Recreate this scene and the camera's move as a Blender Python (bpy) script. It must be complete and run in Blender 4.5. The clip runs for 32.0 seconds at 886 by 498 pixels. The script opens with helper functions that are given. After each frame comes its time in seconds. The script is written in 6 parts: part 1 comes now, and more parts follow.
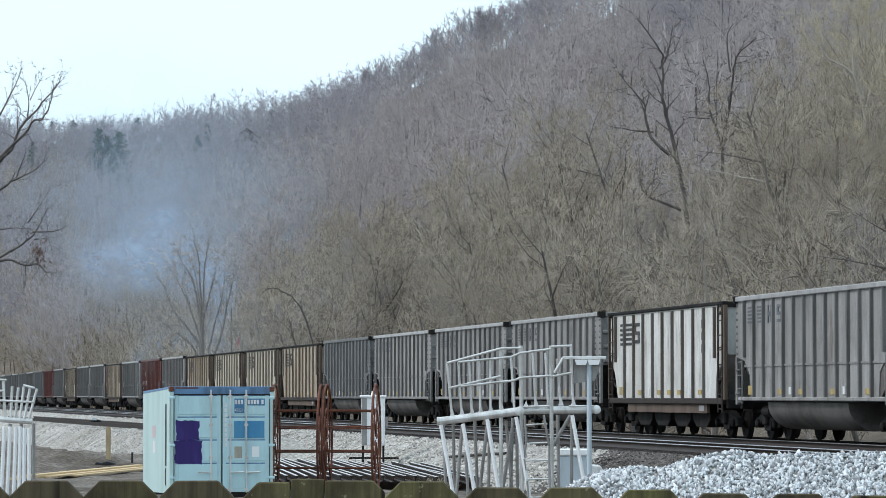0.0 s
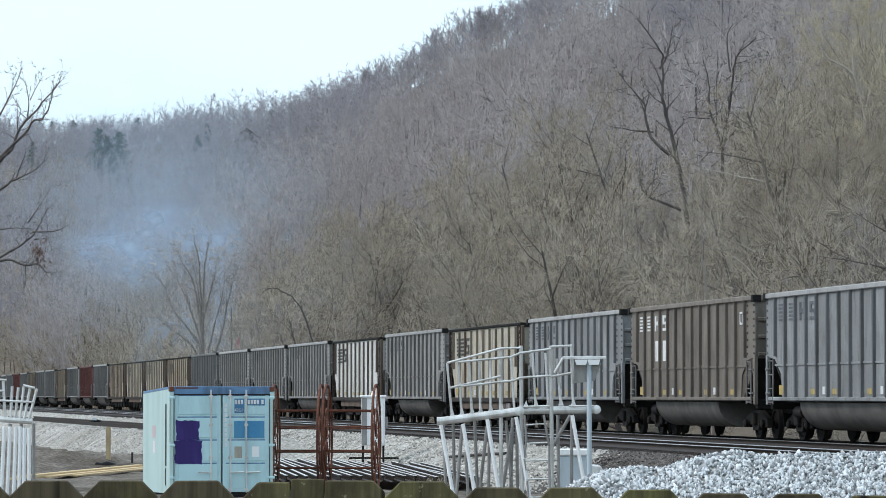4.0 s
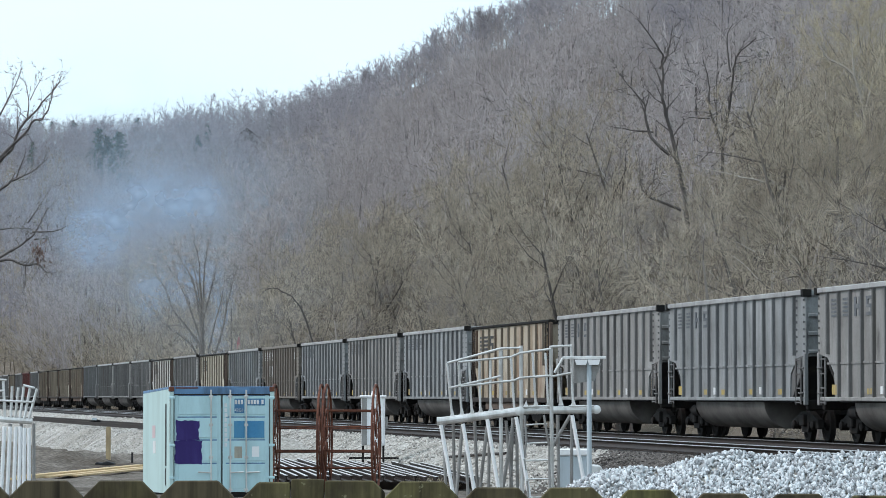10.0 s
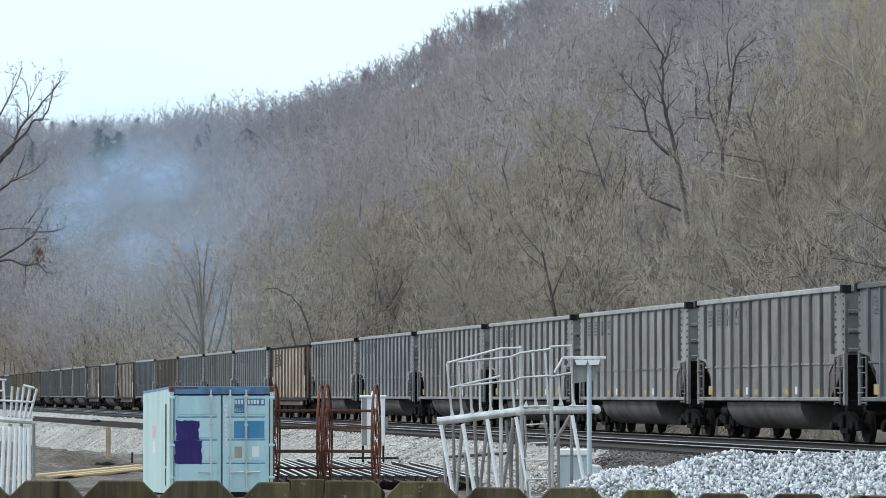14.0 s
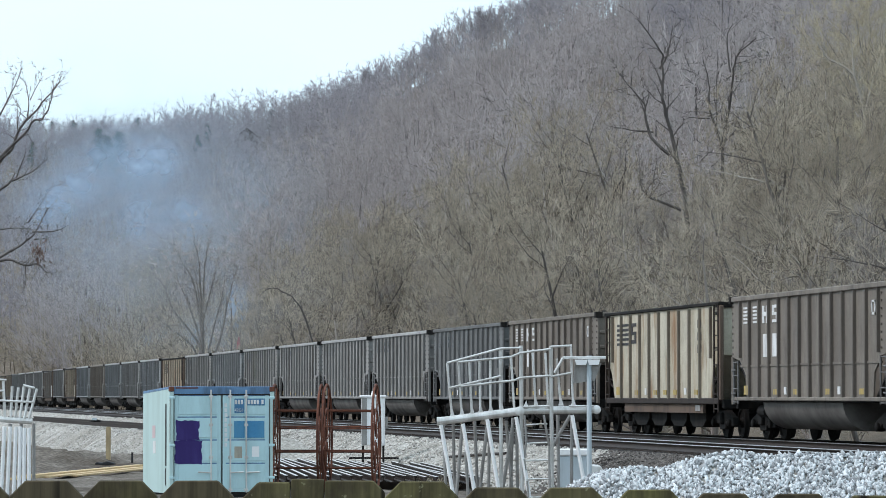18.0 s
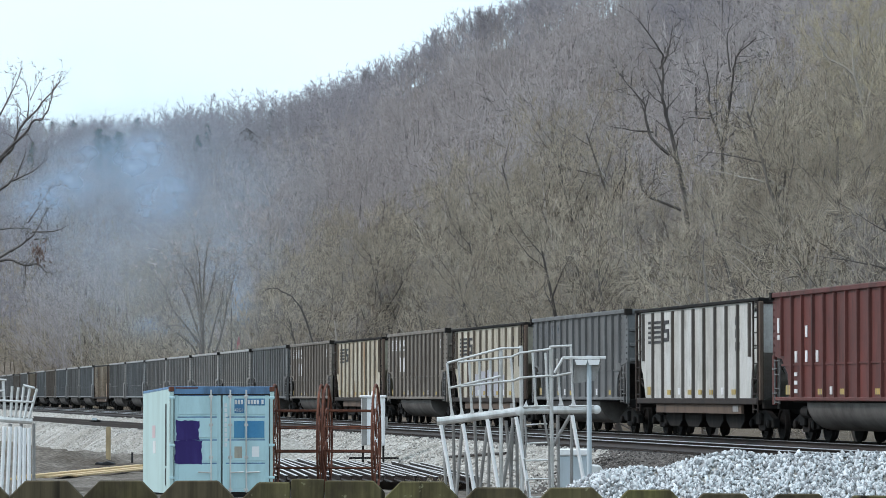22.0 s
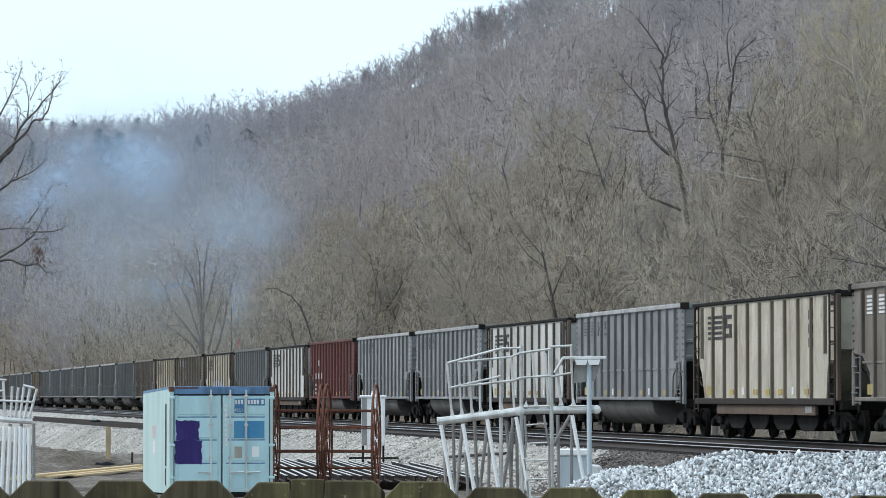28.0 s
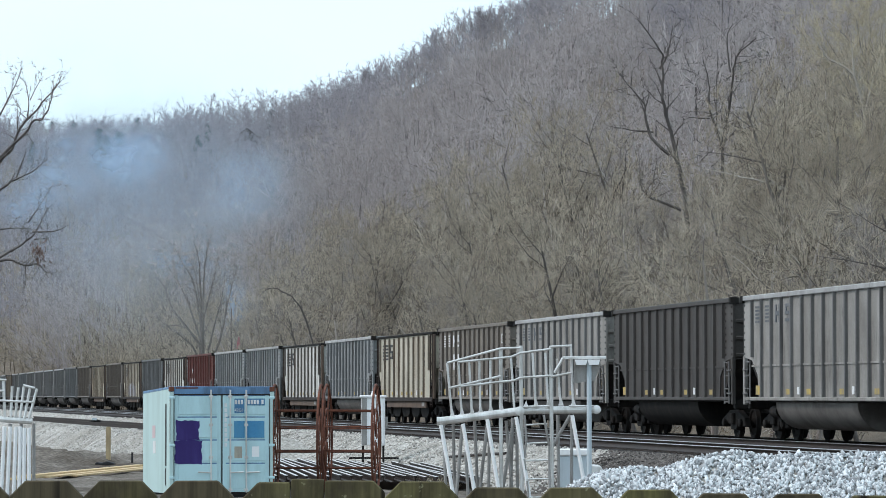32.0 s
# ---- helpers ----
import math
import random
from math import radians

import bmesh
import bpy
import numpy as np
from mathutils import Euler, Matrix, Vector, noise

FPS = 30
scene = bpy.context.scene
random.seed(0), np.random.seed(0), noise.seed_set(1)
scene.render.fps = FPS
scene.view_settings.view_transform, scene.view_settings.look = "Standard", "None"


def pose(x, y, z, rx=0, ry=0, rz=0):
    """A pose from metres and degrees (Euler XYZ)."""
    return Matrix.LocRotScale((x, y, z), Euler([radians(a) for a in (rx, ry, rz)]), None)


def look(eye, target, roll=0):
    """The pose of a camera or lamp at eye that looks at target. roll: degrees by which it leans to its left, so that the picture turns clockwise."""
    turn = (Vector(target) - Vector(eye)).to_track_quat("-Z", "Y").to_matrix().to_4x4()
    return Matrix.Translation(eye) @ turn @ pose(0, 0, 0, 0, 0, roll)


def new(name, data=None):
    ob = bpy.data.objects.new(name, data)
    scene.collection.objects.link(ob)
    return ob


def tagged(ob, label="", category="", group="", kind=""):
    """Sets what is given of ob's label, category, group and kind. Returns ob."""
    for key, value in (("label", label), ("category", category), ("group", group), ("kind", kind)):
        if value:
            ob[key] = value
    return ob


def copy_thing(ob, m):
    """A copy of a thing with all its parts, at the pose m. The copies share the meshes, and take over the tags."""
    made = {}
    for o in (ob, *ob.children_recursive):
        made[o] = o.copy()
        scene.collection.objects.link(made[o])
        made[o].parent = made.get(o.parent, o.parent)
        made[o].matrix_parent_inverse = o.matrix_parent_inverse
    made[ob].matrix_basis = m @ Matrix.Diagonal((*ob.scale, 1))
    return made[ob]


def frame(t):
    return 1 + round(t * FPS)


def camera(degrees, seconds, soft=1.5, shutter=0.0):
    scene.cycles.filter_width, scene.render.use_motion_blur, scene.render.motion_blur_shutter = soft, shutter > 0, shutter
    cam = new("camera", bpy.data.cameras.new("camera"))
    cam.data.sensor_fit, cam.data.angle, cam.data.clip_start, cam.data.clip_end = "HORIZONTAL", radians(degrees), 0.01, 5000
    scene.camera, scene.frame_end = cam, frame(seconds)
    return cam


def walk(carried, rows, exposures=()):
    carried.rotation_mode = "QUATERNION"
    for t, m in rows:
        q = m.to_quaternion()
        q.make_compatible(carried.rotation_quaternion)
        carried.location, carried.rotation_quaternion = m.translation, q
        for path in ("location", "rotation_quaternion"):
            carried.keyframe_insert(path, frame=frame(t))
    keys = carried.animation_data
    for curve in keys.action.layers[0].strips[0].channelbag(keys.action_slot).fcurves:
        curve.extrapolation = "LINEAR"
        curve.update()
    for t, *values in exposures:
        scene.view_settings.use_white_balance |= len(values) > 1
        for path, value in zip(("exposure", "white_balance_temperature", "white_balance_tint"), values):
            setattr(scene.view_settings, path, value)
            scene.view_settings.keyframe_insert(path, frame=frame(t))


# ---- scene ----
EYE = 2.37                      # eye height over the yard
FIELD = 14.42
PITCH = 2.403
cam = camera(FIELD, 32.0, soft=0.9)
walk(cam, [(0, pose(0, 0, EYE, 90 + PITCH, 0, 0)), (32, pose(0, 0, EYE, 90 + PITCH, 0, 0))],
     exposures=[(0, 0.2, 6180, 14), (32, 0.2, 6180, 14)])

# ---- sky and light: a bright overcast day ----
world = bpy.data.worlds.new("overcast_sky")
scene.world = world
world.use_nodes = True
wn, wl = world.node_tree.nodes, world.node_tree.links
sky = wn.new("ShaderNodeTexSky")
sky.sky_type = "NISHITA"
sky.sun_disc = False
sky.sun_elevation = radians(48)
sky.sun_rotation = radians(262)
sky.air_density, sky.dust_density, sky.ozone_density = 1.0, 3.0, 1.0
cloud = wn.new("ShaderNodeMixRGB")
cloud.inputs["Fac"].default_value = 0.82
cloud.inputs["Color2"].default_value = (9.0, 11.3, 12.1, 1)
wl.new(sky.outputs[0], cloud.inputs["Color1"])
wl.new(cloud.outputs[0], wn["Background"].inputs["Color"])
wn["Background"].inputs["Strength"].default_value = 0.1

sun_data = bpy.data.lights.new("sun", "SUN")
sun_data.energy, sun_data.angle, sun_data.color = 1.6, radians(12), (1.0, 0.93, 0.88)
sun = new("sun", sun_data)
sun.matrix_world = look((-100, -14, 110), (0, 0, 0))


# ---- materials ----
class Nodes:
    """A principled material with short calls for its texture nodes."""

    def __init__(self, name, rough=0.8, metal=0.0):
        self.m = bpy.data.materials.new(name)
        self.m.use_nodes = True
        self.t = self.m.node_tree
        self.b = self.t.nodes["Principled BSDF"]
        self.b.inputs["Roughness"].default_value = rough
        self.b.inputs["Metallic"].default_value = metal
        self.b.inputs["Specular IOR Level"].default_value = 0.35
        self.co = self.add("ShaderNodeTexCoord").outputs["Object"]

    def add(self, kind, **values):
        n = self.t.nodes.new(kind)
        for key, v in values.items():
            n.inputs[key].default_value = v
        return n

    def link(self, a, b):
        self.t.links.new(a, b)

    def coords(self, scale=(1, 1, 1), jitter=True):
        mp = self.add("ShaderNodeMapping", Scale=scale)
        self.link(self.co, mp.inputs["Vector"])
        if jitter:
            info = self.add("ShaderNodeObjectInfo")
            mul = self.add("ShaderNodeMath")
            mul.operation = "MULTIPLY"
            mul.inputs[1].default_value = 57.0
            self.link(info.outputs["Random"], mul.inputs[0])
            self.link(mul.outputs[0], mp.inputs["Location"])
        return mp.outputs[0]

    def noise(self, scale, stretch=(1, 1, 1), detail=4, rough=0.6, jitter=True):
        n = self.add("ShaderNodeTexNoise", Scale=scale, Detail=detail, Roughness=rough)
        self.link(self.coords(stretch, jitter), n.inputs["Vector"])
        return n.outputs["Fac"]

    def ramp(self, fac, *stops):
        r = self.add("ShaderNodeValToRGB")
        el = r.color_ramp.elements
        while len(el) < len(stops):
            el.new(0.5)
        for e, (p, c) in zip(el, stops):
            e.position = p
            e.color = (c, c, c, 1) if isinstance(c, (int, float)) else (*c, 1)
        self.link(fac, r.inputs["Fac"])
        return r.outputs["Color"]

    def mix(self, fac, a, b, mode="MIX"):
        n = self.add("ShaderNodeMixRGB")
        n.blend_type = mode
        for key, v in (("Fac", fac), ("Color1", a), ("Color2", b)):
            if isinstance(v, (int, float)):
                n.inputs[key].default_value = v if key == "Fac" else (v, v, v, 1)
            elif isinstance(v, tuple):
                n.inputs[key].default_value = (*v, 1)
            else:
                self.link(v, n.inputs[key])
        return n.outputs["Color"]

    def color(self, c):
        if isinstance(c, tuple):
            self.b.inputs["Base Color"].default_value = (*c, 1)
        else:
            self.link(c, self.b.inputs["Base Color"])

    def bump(self, fac, strength=0.3, distance=0.02):
        n = self.add("ShaderNodeBump", Strength=strength, Distance=distance)
        self.link(fac, n.inputs["Height"])
        self.link(n.outputs[0], self.b.inputs["Normal"])


def worn(name, base, stain, rough=0.7, scale=2.0, lo=0.45, hi=0.7, streak=(1, 1, 0.25), metal=0.0, grain=0.12, relief=0.15):
    """Paint or bare surface with stains that run down, and fine grain."""
    n = Nodes(name, rough, metal)
    stains = n.ramp(n.noise(scale, streak, 6, 0.65), (lo, 0.0), (hi, 1.0))
    c = n.mix(stains, base, stain)
    fine = n.noise(scale * 14, (1, 1, 1), 3, 0.6)
    dark = tuple(v * (1 - grain * 2.5) for v in (1.0, 1.0, 1.0))
    c = n.mix(n.ramp(fine, (0.3, 0.0), (0.7, grain * 3)), c, dark, "MULTIPLY")
    n.color(c)
    n.bump(fine, relief, 0.01)
    return n.m


def car_paint(name, base, grime, rust, rust_lo):
    """Freight car paint: dusty, streaked with grime, rusting in runs."""
    n = Nodes(name, 0.62)
    c = n.mix(n.ramp(n.noise(0.35, (1, 1, 1), 3, 0.6), (0.35, 0.0), (0.7, 0.75)), base, grime)
    c = n.mix(n.ramp(n.noise(1.0, (1, 1.3, 0.3), 4, 0.65), (0.42, 0.0), (0.66, 0.85)), c, grime)
    soot = tuple(v * 0.4 for v in grime)
    c = n.mix(n.ramp(n.noise(1.7, (1, 1.6, 0.4), 5, 0.7), (0.55, 0.0), (0.72, 0.7)), c, soot)
    c = n.mix(n.ramp(n.noise(1.0, (1, 1.0, 0.22), 5, 0.66), (rust_lo, 0.0), (rust_lo + 0.14, 0.9)), c, rust)
    fine = n.noise(24, (1, 1, 1), 3, 0.65)
    c = n.mix(n.ramp(fine, (0.35, 0.0), (0.75, 0.35)), c, (0.45, 0.43, 0.4), "MULTIPLY")
    smudge = n.noise(0.9, (1, 1, 0.8), 5, 0.7)
    c = n.mix(n.ramp(smudge, (0.48, 0.0), (0.68, 0.5)), c, (0.55, 0.53, 0.5), "MULTIPLY")
    chalk = n.noise(1.1, (1, 1.5, 0.3), 4, 0.65)
    c = n.mix(n.ramp(chalk, (0.56, 0.0), (0.74, 0.45)), c, tuple(min(0.8, v * 1.35) for v in base))
    info = n.add("ShaderNodeObjectInfo")
    c = n.mix(n.ramp(info.outputs["Random"], (0.0, 0.0), (1.0, 0.4)), c, (0.62, 0.61, 0.6), "MULTIPLY")
    n.color(c)
    n.bump(n.noise(2.5, (1, 1, 0.4), 3), 0.25, 0.02)
    return n.m


M = {}
M["steel_dark"] = worn("dark_grimy_steel", (0.012, 0.0115, 0.011), (0.03, 0.024, 0.02), 0.8, 2.5)
M["notch_dark"] = worn("dark_end_steel", (0.026, 0.024, 0.024), (0.06, 0.05, 0.044), 0.85, 2.0)
M["tub_grey"] = worn("grimy_belly_paint", (0.165, 0.152, 0.138), (0.075, 0.066, 0.058), 0.7, 0.9, 0.4, 0.65, streak=(1, 1, 1))
M["beam_rust"] = worn("rusting_beam_paint", (0.135, 0.095, 0.07), (0.07, 0.052, 0.042), 0.8, 1.2)
M["rail_steel"] = worn("rail_steel", (0.042, 0.031, 0.026), (0.025, 0.02, 0.018), 0.6, 3.0)
M["old_rail"] = worn("sky_bright_rail_steel", (0.74, 0.71, 0.68), (0.34, 0.29, 0.26), 0.35, 3.0, metal=0.6, relief=0.02)
M["rail_head"] = worn("polished_rail_head", (0.5, 0.49, 0.48), (0.3, 0.28, 0.26), 0.3, 3.0, metal=0.9)
M["tie"] = worn("tie_wood", (0.05, 0.037, 0.03), (0.035, 0.028, 0.024), 0.9, 3.0)
for key in ("steel_dark", "rail_steel", "tie"):
    [b for b in M[key].node_tree.nodes if b.bl_idname == "ShaderNodeBsdfPrincipled"][0].inputs["Specular IOR Level"].default_value = 0.15
M["rust"] = worn("rusty_iron", (0.17, 0.062, 0.035), (0.075, 0.03, 0.022), 0.85, 7.0, 0.4, 0.65)
M["galv"] = worn("galvanised_steel", (0.74, 0.73, 0.71), (0.45, 0.43, 0.40), 0.36, 3.5, 0.42, 0.7, metal=0.55, grain=0.08)
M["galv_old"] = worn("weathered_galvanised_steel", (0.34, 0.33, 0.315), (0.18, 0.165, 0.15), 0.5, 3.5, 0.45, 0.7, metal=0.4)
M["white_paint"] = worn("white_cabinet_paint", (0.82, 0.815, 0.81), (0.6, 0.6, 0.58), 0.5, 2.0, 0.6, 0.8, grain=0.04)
M["cont_blue"] = worn("faded_pale_blue_paint", (0.50, 0.70, 0.73), (0.36, 0.52, 0.54), 0.55, 2.2, 0.46, 0.8, grain=0.08)
M["cont_top"] = worn("blue_roof_paint", (0.13, 0.25, 0.42), (0.07, 0.11, 0.17), 0.6, 2.4)
M["cont_side"] = worn("pale_mint_paint", (0.47, 0.62, 0.60), (0.37, 0.49, 0.46), 0.55, 1.2, 0.45, 0.75, grain=0.05)
M["purple"] = worn("purple_brushed_paint", (0.028, 0.013, 0.125), (0.045, 0.028, 0.17), 0.6, 4.0)
M["patch_blue"] = worn("bright_blue_paint", (0.06, 0.24, 0.44), (0.10, 0.29, 0.44), 0.5, 2.0)
M["patch_lilac"] = worn("pale_lilac_repaint", (0.41, 0.41, 0.45), (0.33, 0.32, 0.33), 0.6, 3.0)
M["pale_grey"] = worn("pale_blue_grey_paint", (0.47, 0.53, 0.565), (0.37, 0.41, 0.43), 0.5, 3.0, 0.5, 0.8, grain=0.05)
M["ladder_grey"] = worn("grimy_ladder_steel", (0.16, 0.155, 0.15), (0.06, 0.055, 0.05), 0.6, 5.0)
M["plate_blue"] = worn("blue_plate", (0.07, 0.2, 0.36), (0.05, 0.15, 0.27), 0.5, 3.0)
M["white_mark"] = worn("white_marking_paint", (0.74, 0.74, 0.73), (0.42, 0.41, 0.39), 0.65, 5.0, 0.48, 0.75)
M["dull_mark"] = worn("faded_marking_paint", (0.10, 0.11, 0.12), (0.2, 0.2, 0.2), 0.7, 4.0)
M["black_mark"] = worn("black_marking_paint", (0.03, 0.03, 0.032), (0.09, 0.085, 0.08), 0.7, 4.0)
M["yellow_mark"] = worn("grimy_yellow_marking", (0.52, 0.37, 0.09), (0.25, 0.21, 0.14), 0.7, 5.0, 0.38, 0.66)
M["rubber"] = worn("black_rubber", (0.018, 0.018, 0.02), (0.03, 0.03, 0.03), 0.8, 6.0)
M["fresh_wood"] = worn("fresh_sawn_lumber", (0.6, 0.45, 0.26), (0.48, 0.34, 0.18), 0.8, 5.0)
M["stake_wood"] = worn("weathered_timber", (0.44, 0.34, 0.2), (0.3, 0.23, 0.14), 0.85, 6.0)
M["pink_smear"] = worn("faded_pink_paint", (0.62, 0.45, 0.46), (0.47, 0.55, 0.54), 0.7, 5.0)
M["old_notice"] = worn("faded_paper_notice", (0.42, 0.385, 0.31), (0.3, 0.28, 0.24), 0.8, 8.0)
M["red_cloth"] = worn("faded_red_cloth", (0.5, 0.09, 0.14), (0.35, 0.06, 0.1), 0.9, 4.0)


def picket_wood():
    n = Nodes("weathered_picket_wood", 0.9)
    info = n.add("ShaderNodeObjectInfo")
    dull = n.mix(n.ramp(n.noise(6, (1, 1, 0.08), 6, 0.7), (0.35, 0.0), (0.7, 1.0)), (0.048, 0.037, 0.023), (0.165, 0.132, 0.078))
    mossy = n.mix(n.ramp(n.noise(9, (1, 1, 0.5), 5, 0.7), (0.40, 0.0), (0.62, 1.0)), (0.058, 0.047, 0.024), (0.205, 0.19, 0.066))
    c = n.mix(n.ramp(info.outputs["Random"], (0.3, 0.05), (1.0, 0.85)), dull, mossy)
    c = n.mix(n.ramp(n.noise(4, (1, 1, 0.6), 5, 0.7), (0.5, 0.0), (0.68, 0.75)), c, (0.4, 0.36, 0.3), "MULTIPLY")
    c = n.mix(n.ramp(n.noise(70, (1, 1, 0.03), 3, 0.6), (0.4, 0.0), (0.7, 0.7)), c, (0.35, 0.33, 0.28), "MULTIPLY")
    c = n.mix(n.ramp(n.noise(26, (1, 1, 0.02), 2, 0.5), (0.64, 0.0), (0.69, 0.9)), c, (0.12, 0.11, 0.09), "MULTIPLY")
    c = n.mix(n.ramp(n.noise(40, (1, 1, 1), 3, 0.6), (0.66, 0.0), (0.72, 0.7)), c, (0.30, 0.29, 0.17))
    n.color(c)
    n.bump(n.noise(60, (1, 1, 0.04), 4), 0.5, 0.004)
    return n.m


def stony(name, a, b, c3, scale=9.0, rough=0.95):
    """Crushed stone: angular cells of several greys."""
    n = Nodes(name, rough)
    v = n.add("ShaderNodeTexVoronoi", Scale=scale)
    n.link(n.coords((1, 1, 1), False), v.inputs["Vector"])
    bw = n.add("ShaderNodeRGBToBW")
    n.link(v.outputs["Color"], bw.inputs[0])
    c = n.mix(bw.outputs[0], a, b)
    c = n.mix(n.ramp(n.noise(0.22, (1, 1, 1), 5, 0.65, False), (0.42, 0.0), (0.62, 0.9)), c, c3)
    c = n.mix(n.ramp(v.outputs["Distance"], (0.25, 0.0), (0.8, 0.65)), c, (0.25, 0.24, 0.22), "MULTIPLY")
    n.color(c)
    n.bump(v.outputs["Distance"], -0.6, 0.05)
    n.b.inputs["Specular IOR Level"].default_value = 0.1
    return n.m


def ground_soil():
    n = Nodes("leaf_litter_and_yard_soil", 1.0)
    c = n.mix(n.ramp(n.noise(0.05, (1, 1, 1), 5, 0.6, False), (0.35, 0.0), (0.65, 1.0)), (0.16, 0.135, 0.11), (0.12, 0.105, 0.082))
    c = n.mix(n.ramp(n.noise(0.6, (1, 1, 1), 6, 0.7, False), (0.45, 0.0), (0.7, 0.8)), c, (0.18, 0.15, 0.12))
    c = n.mix(n.ramp(n.noise(7, (1, 1, 1), 4, 0.7, False), (0.4, 0.0), (0.7, 0.6)), c, (0.5, 0.46, 0.4), "MULTIPLY")
    n.color(c)
    n.bump(n.noise(3, (1, 1, 1), 6, 0.7, False), 0.6, 0.15)
    n.b.inputs["Specular IOR Level"].default_value = 0.1
    return n.m


def bark(name, a, b, patch=0.06, thin=0.0, dark=0.0):
    n = Nodes(name, 0.95)
    g = n.add("ShaderNodeNewGeometry")
    c = n.mix(g.outputs["Random Per Island"], a, b)
    if dark:
        shade = n.ramp(g.outputs["Random Per Island"], (0.0, 1.0), (dark, 1.0), (dark + 0.02, 0.0))
        c = n.mix(shade, c, tuple(v * 0.3 for v in a))
    mid = tuple(0.5 * (p + q) * 0.72 for p, q in zip(a, b))
    world_co = n.add("ShaderNodeTexNoise", Scale=patch, Detail=4)
    n.link(g.outputs["Position"], world_co.inputs["Vector"])
    c = n.mix(n.ramp(world_co.outputs["Fac"], (0.4, 0.0), (0.62, 0.8)), c, mid)
    info = n.add("ShaderNodeObjectInfo")
    c = n.mix(n.ramp(info.outputs["Random"], (0.0, 0.0), (1.0, 0.35)), c, (0.6, 0.58, 0.56), "MULTIPLY")
    n.color(c)
    if thin:
        out = [o for o in n.t.nodes if o.bl_idname == "ShaderNodeOutputMaterial"][0]
        glow = n.add("ShaderNodeBsdfTranslucent")
        n.link(c, glow.inputs["Color"])
        both = n.add("ShaderNodeMixShader")
        both.inputs[0].default_value = thin
        n.link(n.b.outputs[0], both.inputs[1])
        n.link(glow.outputs[0], both.inputs[2])
        n.link(both.outputs[0], out.inputs["Surface"])
    return n.m


def stone_chips(name, low, high):
    n = Nodes(name, 0.9)
    g = n.add("ShaderNodeNewGeometry")
    info = n.add("ShaderNodeObjectInfo")
    c = n.mix(n.ramp(g.outputs["Random Per Island"], (0.0, 0.0), (0.5, 0.55), (1.0, 1.0)), low, high)
    c = n.mix(n.ramp(info.outputs["Random"], (0.0, 0.0), (1.0, 0.4)), c, (0.5, 0.5, 0.5), "MULTIPLY")
    c = n.mix(n.ramp(n.noise(30, (1, 1, 1), 3), (0.4, 0.0), (0.7, 0.4)), c, (0.45, 0.45, 0.46), "MULTIPLY")
    n.color(c)
    return n.m


M["picket"] = picket_wood()
M["soil"] = ground_soil()
M["ballast_light"] = stony("pale_limestone_ballast", (0.30, 0.287, 0.262), (0.66, 0.637, 0.59), (0.34, 0.318, 0.28), 9.0)
M["ballast_dark"] = stony("grimy_brown_ballast", (0.018, 0.015, 0.014), (0.058, 0.05, 0.046), (0.024, 0.02, 0.019), 9.0)
M["yard_gravel"] = stony("trodden_yard_gravel", (0.135, 0.115, 0.095), (0.32, 0.285, 0.25), (0.095, 0.077, 0.06), 7.0)
M["cinder"] = stony("brown_cinder_ballast", (0.065, 0.056, 0.05), (0.18, 0.16, 0.145), (0.085, 0.074, 0.066), 9.0)
M["cinder_chips"] = stone_chips("brown_cinder_stones", (0.05, 0.044, 0.04), (0.24, 0.215, 0.195))
M["stone"] = stone_chips("pale_crushed_limestone", (0.20, 0.205, 0.21), (0.83, 0.86, 0.87))
M["bank_chips"] = stone_chips("dusty_bank_limestone", (0.28, 0.262, 0.235), (0.70, 0.665, 0.605))
M["bark_grey"] = bark("grey_bark", (0.235, 0.21, 0.19), (0.64, 0.58, 0.535), 0.06, 0.4, 0.25)
# pale lilac with little contrast: the distance haze is put into this bark colour
M["bark_hazed"] = bark("haze_tinted_grey_bark", (0.36, 0.34, 0.36), (0.51, 0.475, 0.505), 0.05, 0.5, 0.12)
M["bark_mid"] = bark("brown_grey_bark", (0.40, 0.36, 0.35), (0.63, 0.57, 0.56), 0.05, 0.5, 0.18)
M["bark_tan"] = bark("tan_twigs", (0.295, 0.248, 0.197), (0.69, 0.605, 0.485), 0.1, 0.45, 0.36)
M["bark_dark"] = bark("dark_bark", (0.075, 0.066, 0.062), (0.15, 0.132, 0.122))
M["bark_brown"] = bark("brown_bark", (0.13, 0.113, 0.10), (0.24, 0.21, 0.185))
M["bark_yellow"] = bark("yellow_tan_twigs", (0.42, 0.365, 0.27), (0.78, 0.68, 0.50), 0.1, 0.5, 0.15)
M["bark_pale"] = bark("pale_bark", (0.42, 0.38, 0.33), (0.55, 0.5, 0.44))
# needles lighter than foliage is, with the far hill's haze in the colour
M["needles"] = bark("haze_paled_pine_needles", (0.09, 0.13, 0.115), (0.14, 0.185, 0.16))
M["cabin_wood"] = worn("dark_weathered_boards", (0.17, 0.145, 0.13), (0.10, 0.085, 0.078), 0.85, 1.5)
M["dead_leaf"] = bark("dead_russet_leaves", (0.13, 0.085, 0.07), (0.21, 0.135, 0.11))

